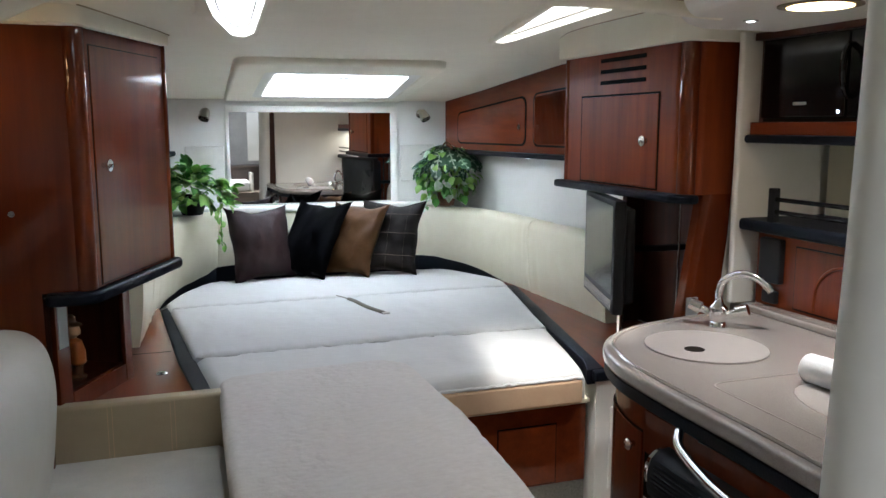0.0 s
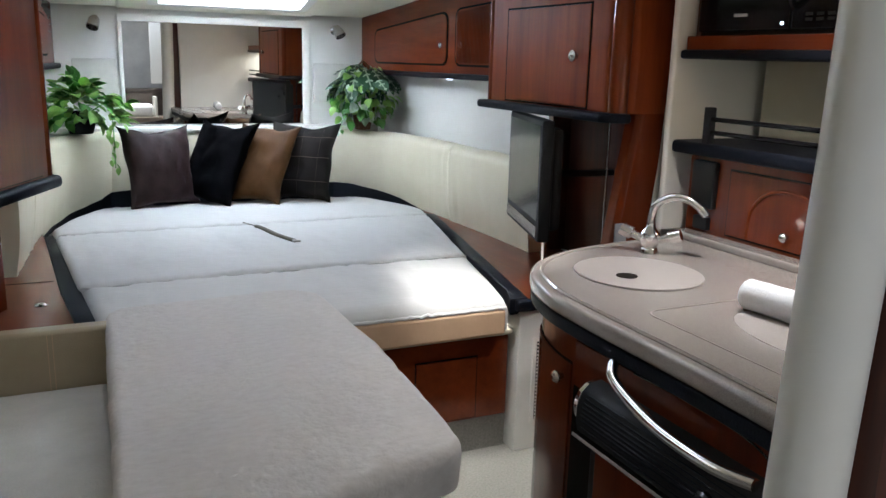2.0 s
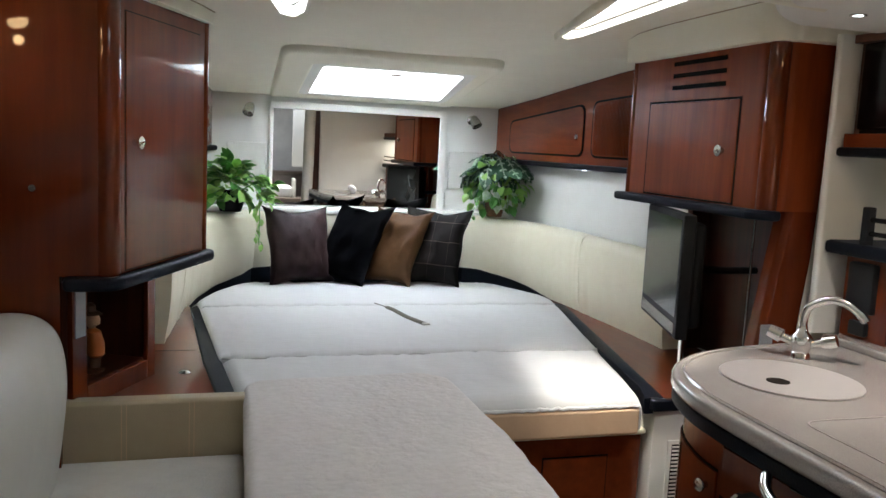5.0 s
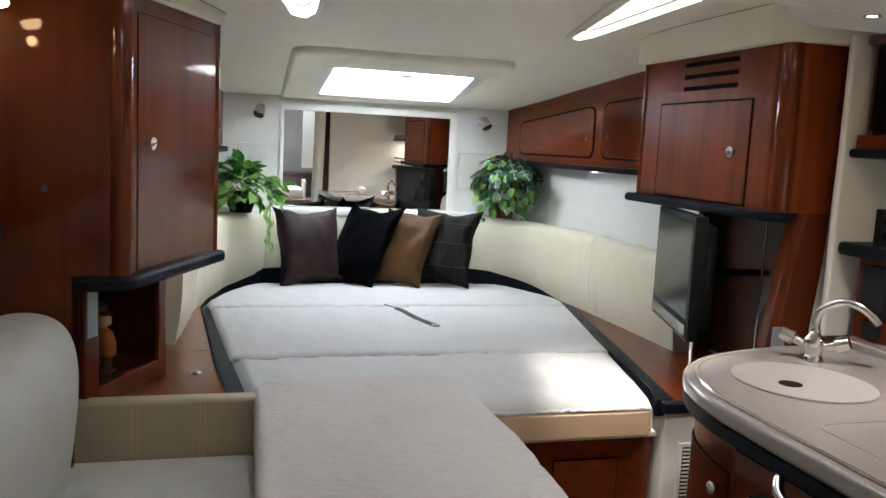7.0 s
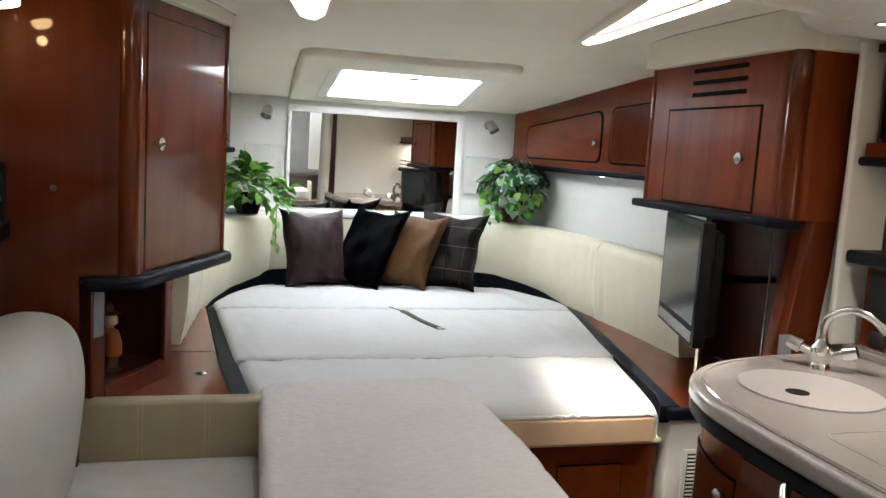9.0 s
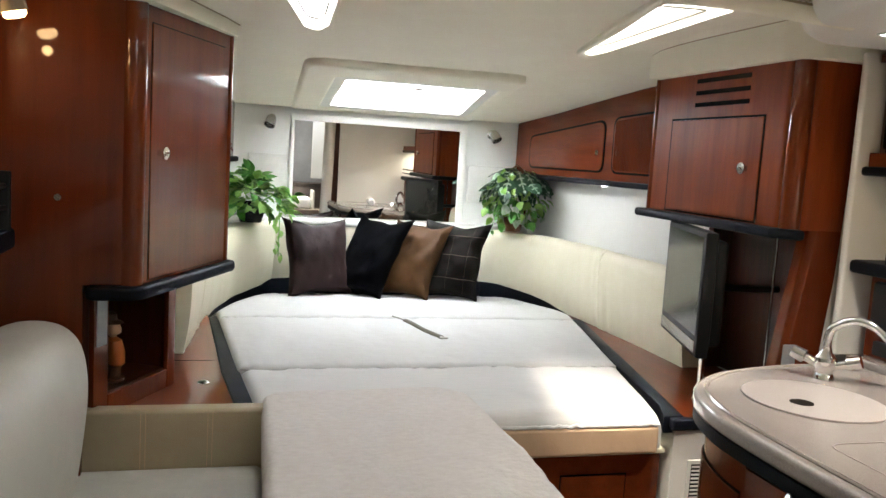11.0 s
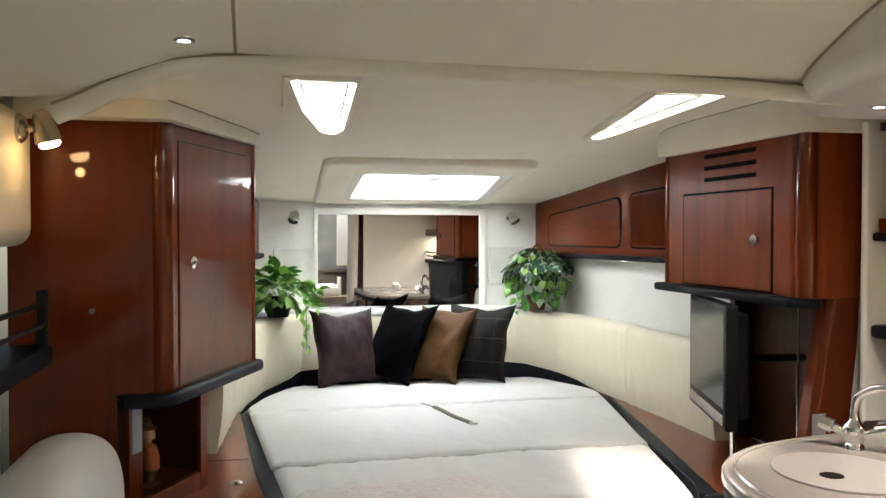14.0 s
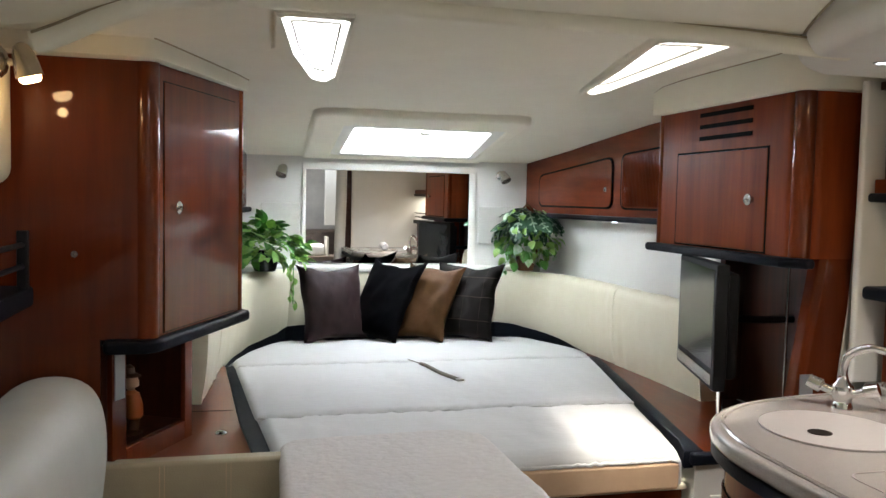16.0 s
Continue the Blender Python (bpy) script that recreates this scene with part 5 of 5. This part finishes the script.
solo("hanging_panel", hp, GELCOAT, "pale moulded panel beside the companionway", "panel", "structure")

# ---- plants ----


def leaf_mesh(name, length, width, material, curl=0.25):
    bm = bmesh.new()
    rows = []
    for j in range(6):
        v = j / 5
        w = width * math.sin(math.pi * min(v * 0.94 + 0.06, 1.0)) ** 0.8 * (1.15 - 0.4 * v)
        droop = -curl * length * v * v
        rows.append([bm.verts.new((s * w / 2, v * length, droop + (0.16 * w if s else 0.0))) for s in (-1, 0, 1)])
    for r, q in zip(rows, rows[1:]):
        for i in range(2):
            bm.faces.new((r[i], r[i + 1], q[i + 1], q[i]))
    bmesh.ops.solidify(bm, geom=bm.faces[:], thickness=0.0012)
    return mesh_of(name, bm, material, 60)


def striped_leaf(name, length, width, green, pale, curl=0.35):
    """A broad leaf with a pale midrib and pale side veins."""
    bm = bmesh.new()
    rows = []
    for j in range(16):
        v = j / 15
        w = width * math.sin(math.pi * min(v * 0.95 + 0.05, 1.0)) ** 0.75 * (1.12 - 0.35 * v)
        rows.append([bm.verts.new((s * w / 2, (v + 0.10 * abs(s)) * length, -curl * length * v * v - (0.14 * w * abs(s) if s else 0.0))) for s in (-1, -0.5, -0.1, 0.1, 0.5, 1)])
    for k, (r, q) in enumerate(zip(rows, rows[1:])):
        for i in range(5):
            fc = bm.faces.new((r[i], r[i + 1], q[i + 1], q[i]))
            fc.material_index = 1 if i == 2 or (k % 4 == 1 and i in (1, 3)) else 0
    bmesh.ops.solidify(bm, geom=bm.faces[:], thickness=0.0012)
    return mesh_of(name, bm, [green, pale], 60)


def leaf_at(mesh, parent, at, yaw, pitch, roll, size):
    ob = new("leaf", mesh)
    ob.parent = parent
    ob.matrix_basis = Matrix.Translation(Vector(at) - SPOT[parent]) @ pose(0, 0, 0, pitch, roll, yaw) @ Matrix.Scale(size, 4)
    return ob


def plant_bushy(base):
    t = thing("potted_plant", base, "artificial ivy and variegated foliage in a wicker pot on the ledge", "plant")
    part("pot", lathe([(0.050, 0.0), (0.060, 0.05), (0.066, 0.10), (0.070, 0.105), (0.062, 0.105), (0.056, 0.09)], base, 22), WICKER, t, "brown wicker pot")
    handle = [Vector(base) + Vector((0.075 * math.cos(a), 0, 0.10 + 0.33 * math.sin(a))) for a in np.linspace(0, math.pi, 14)]
    part("basket_handle", tube(handle, 0.006, 6), WICKER, t)
    kinds = [leaf_mesh("ivy_leaf", 0.062, 0.060, LEAF, 0.3), leaf_mesh("ivy_leaf", 0.06, 0.056, LEAF_LIGHT, 0.3), leaf_mesh("variegated_leaf", 0.062, 0.058, LEAF_PALE, 0.3), striped_leaf("broad_leaf", 0.14, 0.085, LEAF_DARK, LEAF_PALE, 0.4)]
    rnd = random.Random(11)
    c = Vector(base) + Vector((0, -0.01, 0.212))
    for k in range(300):
        yaw = rnd.uniform(0, 360)
        el = rnd.uniform(-60, 78)
        r = rnd.uniform(0.10, 0.205)
        d = Vector((-math.sin(radians(yaw)) * math.cos(radians(el)), math.cos(radians(yaw)) * math.cos(radians(el)), math.sin(radians(el))))
        p = c + Vector((d.x * r * 1.12, d.y * r * 0.9, d.z * r * 1.04))
        if p.y > base[1] + 0.13:
            continue
        w = rnd.random()
        kind = kinds[3] if (el > 30 and w < 0.5) else kinds[2] if w > 0.72 else kinds[1] if w > 0.28 else kinds[0]
        leaf_at(kind, t, p, yaw + rnd.uniform(-45, 45), el * 0.5 - rnd.uniform(15, 75), rnd.uniform(-40, 40), rnd.uniform(0.7, 1.15))
    for k in range(16):
        yaw = 70 + 220 * k / 15 + rnd.uniform(-10, 10)
        d = Vector((-math.sin(radians(yaw)), math.cos(radians(yaw)), 0))
        leaf_at(kinds[3], t, c + d * rnd.uniform(0.05, 0.12) + Vector((0, 0, rnd.uniform(0.12, 0.19))), yaw, rnd.uniform(-60, -15), rnd.uniform(-15, 15), rnd.uniform(1.05, 1.35))
    for k in range(7):
        a = rnd.uniform(0, 6.28)
        part("stem", tube(bend([Vector(base) + Vector((0, 0, 0.08)), c + Vector((0.05 * math.cos(a), 0.05 * math.sin(a), -0.06)), c + Vector((0.13 * math.cos(a), 0.11 * math.sin(a), rnd.uniform(-0.05, 0.10)))], 4), 0.003, 5), LEAF, t)
    for k in range(12):
        s = k / 11
        p = Vector(base) + Vector((-0.13 - 0.055 * s, -0.10, 0.16 - 0.17 * s))
        leaf_at(kinds[2] if k % 2 else kinds[0], t, p, rnd.uniform(60, 200), -40, rnd.uniform(-20, 20), 0.5)
    return t


def plant_trailing(base):
    t = thing("potted_plant", base, "trailing green pothos in a dark pot on the ledge", "plant")
    part("pot", lathe([(0.062, 0.0), (0.080, 0.06), (0.090, 0.115), (0.094, 0.12), (0.084, 0.12), (0.078, 0.10)], base, 22), BLACK, t, "dark round pot")
    kinds = [leaf_mesh("pothos_leaf", 0.082, 0.056, LEAF, 0.25), leaf_mesh("pothos_leaf", 0.082, 0.056, LEAF_LIGHT, 0.25)]
    rnd = random.Random(5)
    c = Vector(base) + Vector((0, 0, 0.19))
    for k in range(170):
        yaw, el = rnd.uniform(0, 360), rnd.uniform(-40, 85)
        r = rnd.uniform(0.06, 0.19)
        d = Vector((-math.sin(radians(yaw)) * math.cos(radians(el)), math.cos(radians(yaw)) * math.cos(radians(el)), math.sin(radians(el))))
        p = c + Vector((d.x * r * 0.80 - 0.02, d.y * r * 0.7 - 0.03, d.z * r * 0.92 - 0.04))
        leaf_at(kinds[rnd.random() > 0.42], t, p, yaw + rnd.uniform(-40, 40), el * 0.7 - rnd.uniform(-25, 40), rnd.uniform(-35, 35), rnd.uniform(0.7, 1.25))
    for k in range(46):
        s = rnd.random()
        p = Vector(base) + Vector((0.12 + 0.13 * s + rnd.uniform(-0.03, 0.03), -0.12 + rnd.uniform(-0.03, 0.03), 0.20 - 0.10 * s + rnd.uniform(-0.06, 0.06)))
        leaf_at(kinds[rnd.random() > 0.35], t, p, rnd.uniform(-160, -20), rnd.uniform(-40, 30), rnd.uniform(-35, 35), rnd.uniform(0.6, 1.0))
    for k in range(15):
        s = k / 14
        p = Vector(base) + Vector((0.155 + 0.02 * math.sin(k), -0.16, 0.12 - 0.30 * s))
        leaf_at(kinds[1], t, p, rnd.uniform(-180, 180), -50, rnd.uniform(-20, 20), 0.55)
    part("stem", tube(bend([Vector(base) + Vector((0.04, -0.03, 0.11)), Vector(base) + Vector((0.13, -0.12, 0.17)), Vector(base) + Vector((0.158, -0.155, 0.08)), Vector(base) + Vector((0.16, -0.158, -0.18))], 6), 0.003, 6), LEAF, t)
    return t


plant_bushy((0.90, 5.46, 1.066))
plant_trailing((-0.78, 5.42, 1.064))
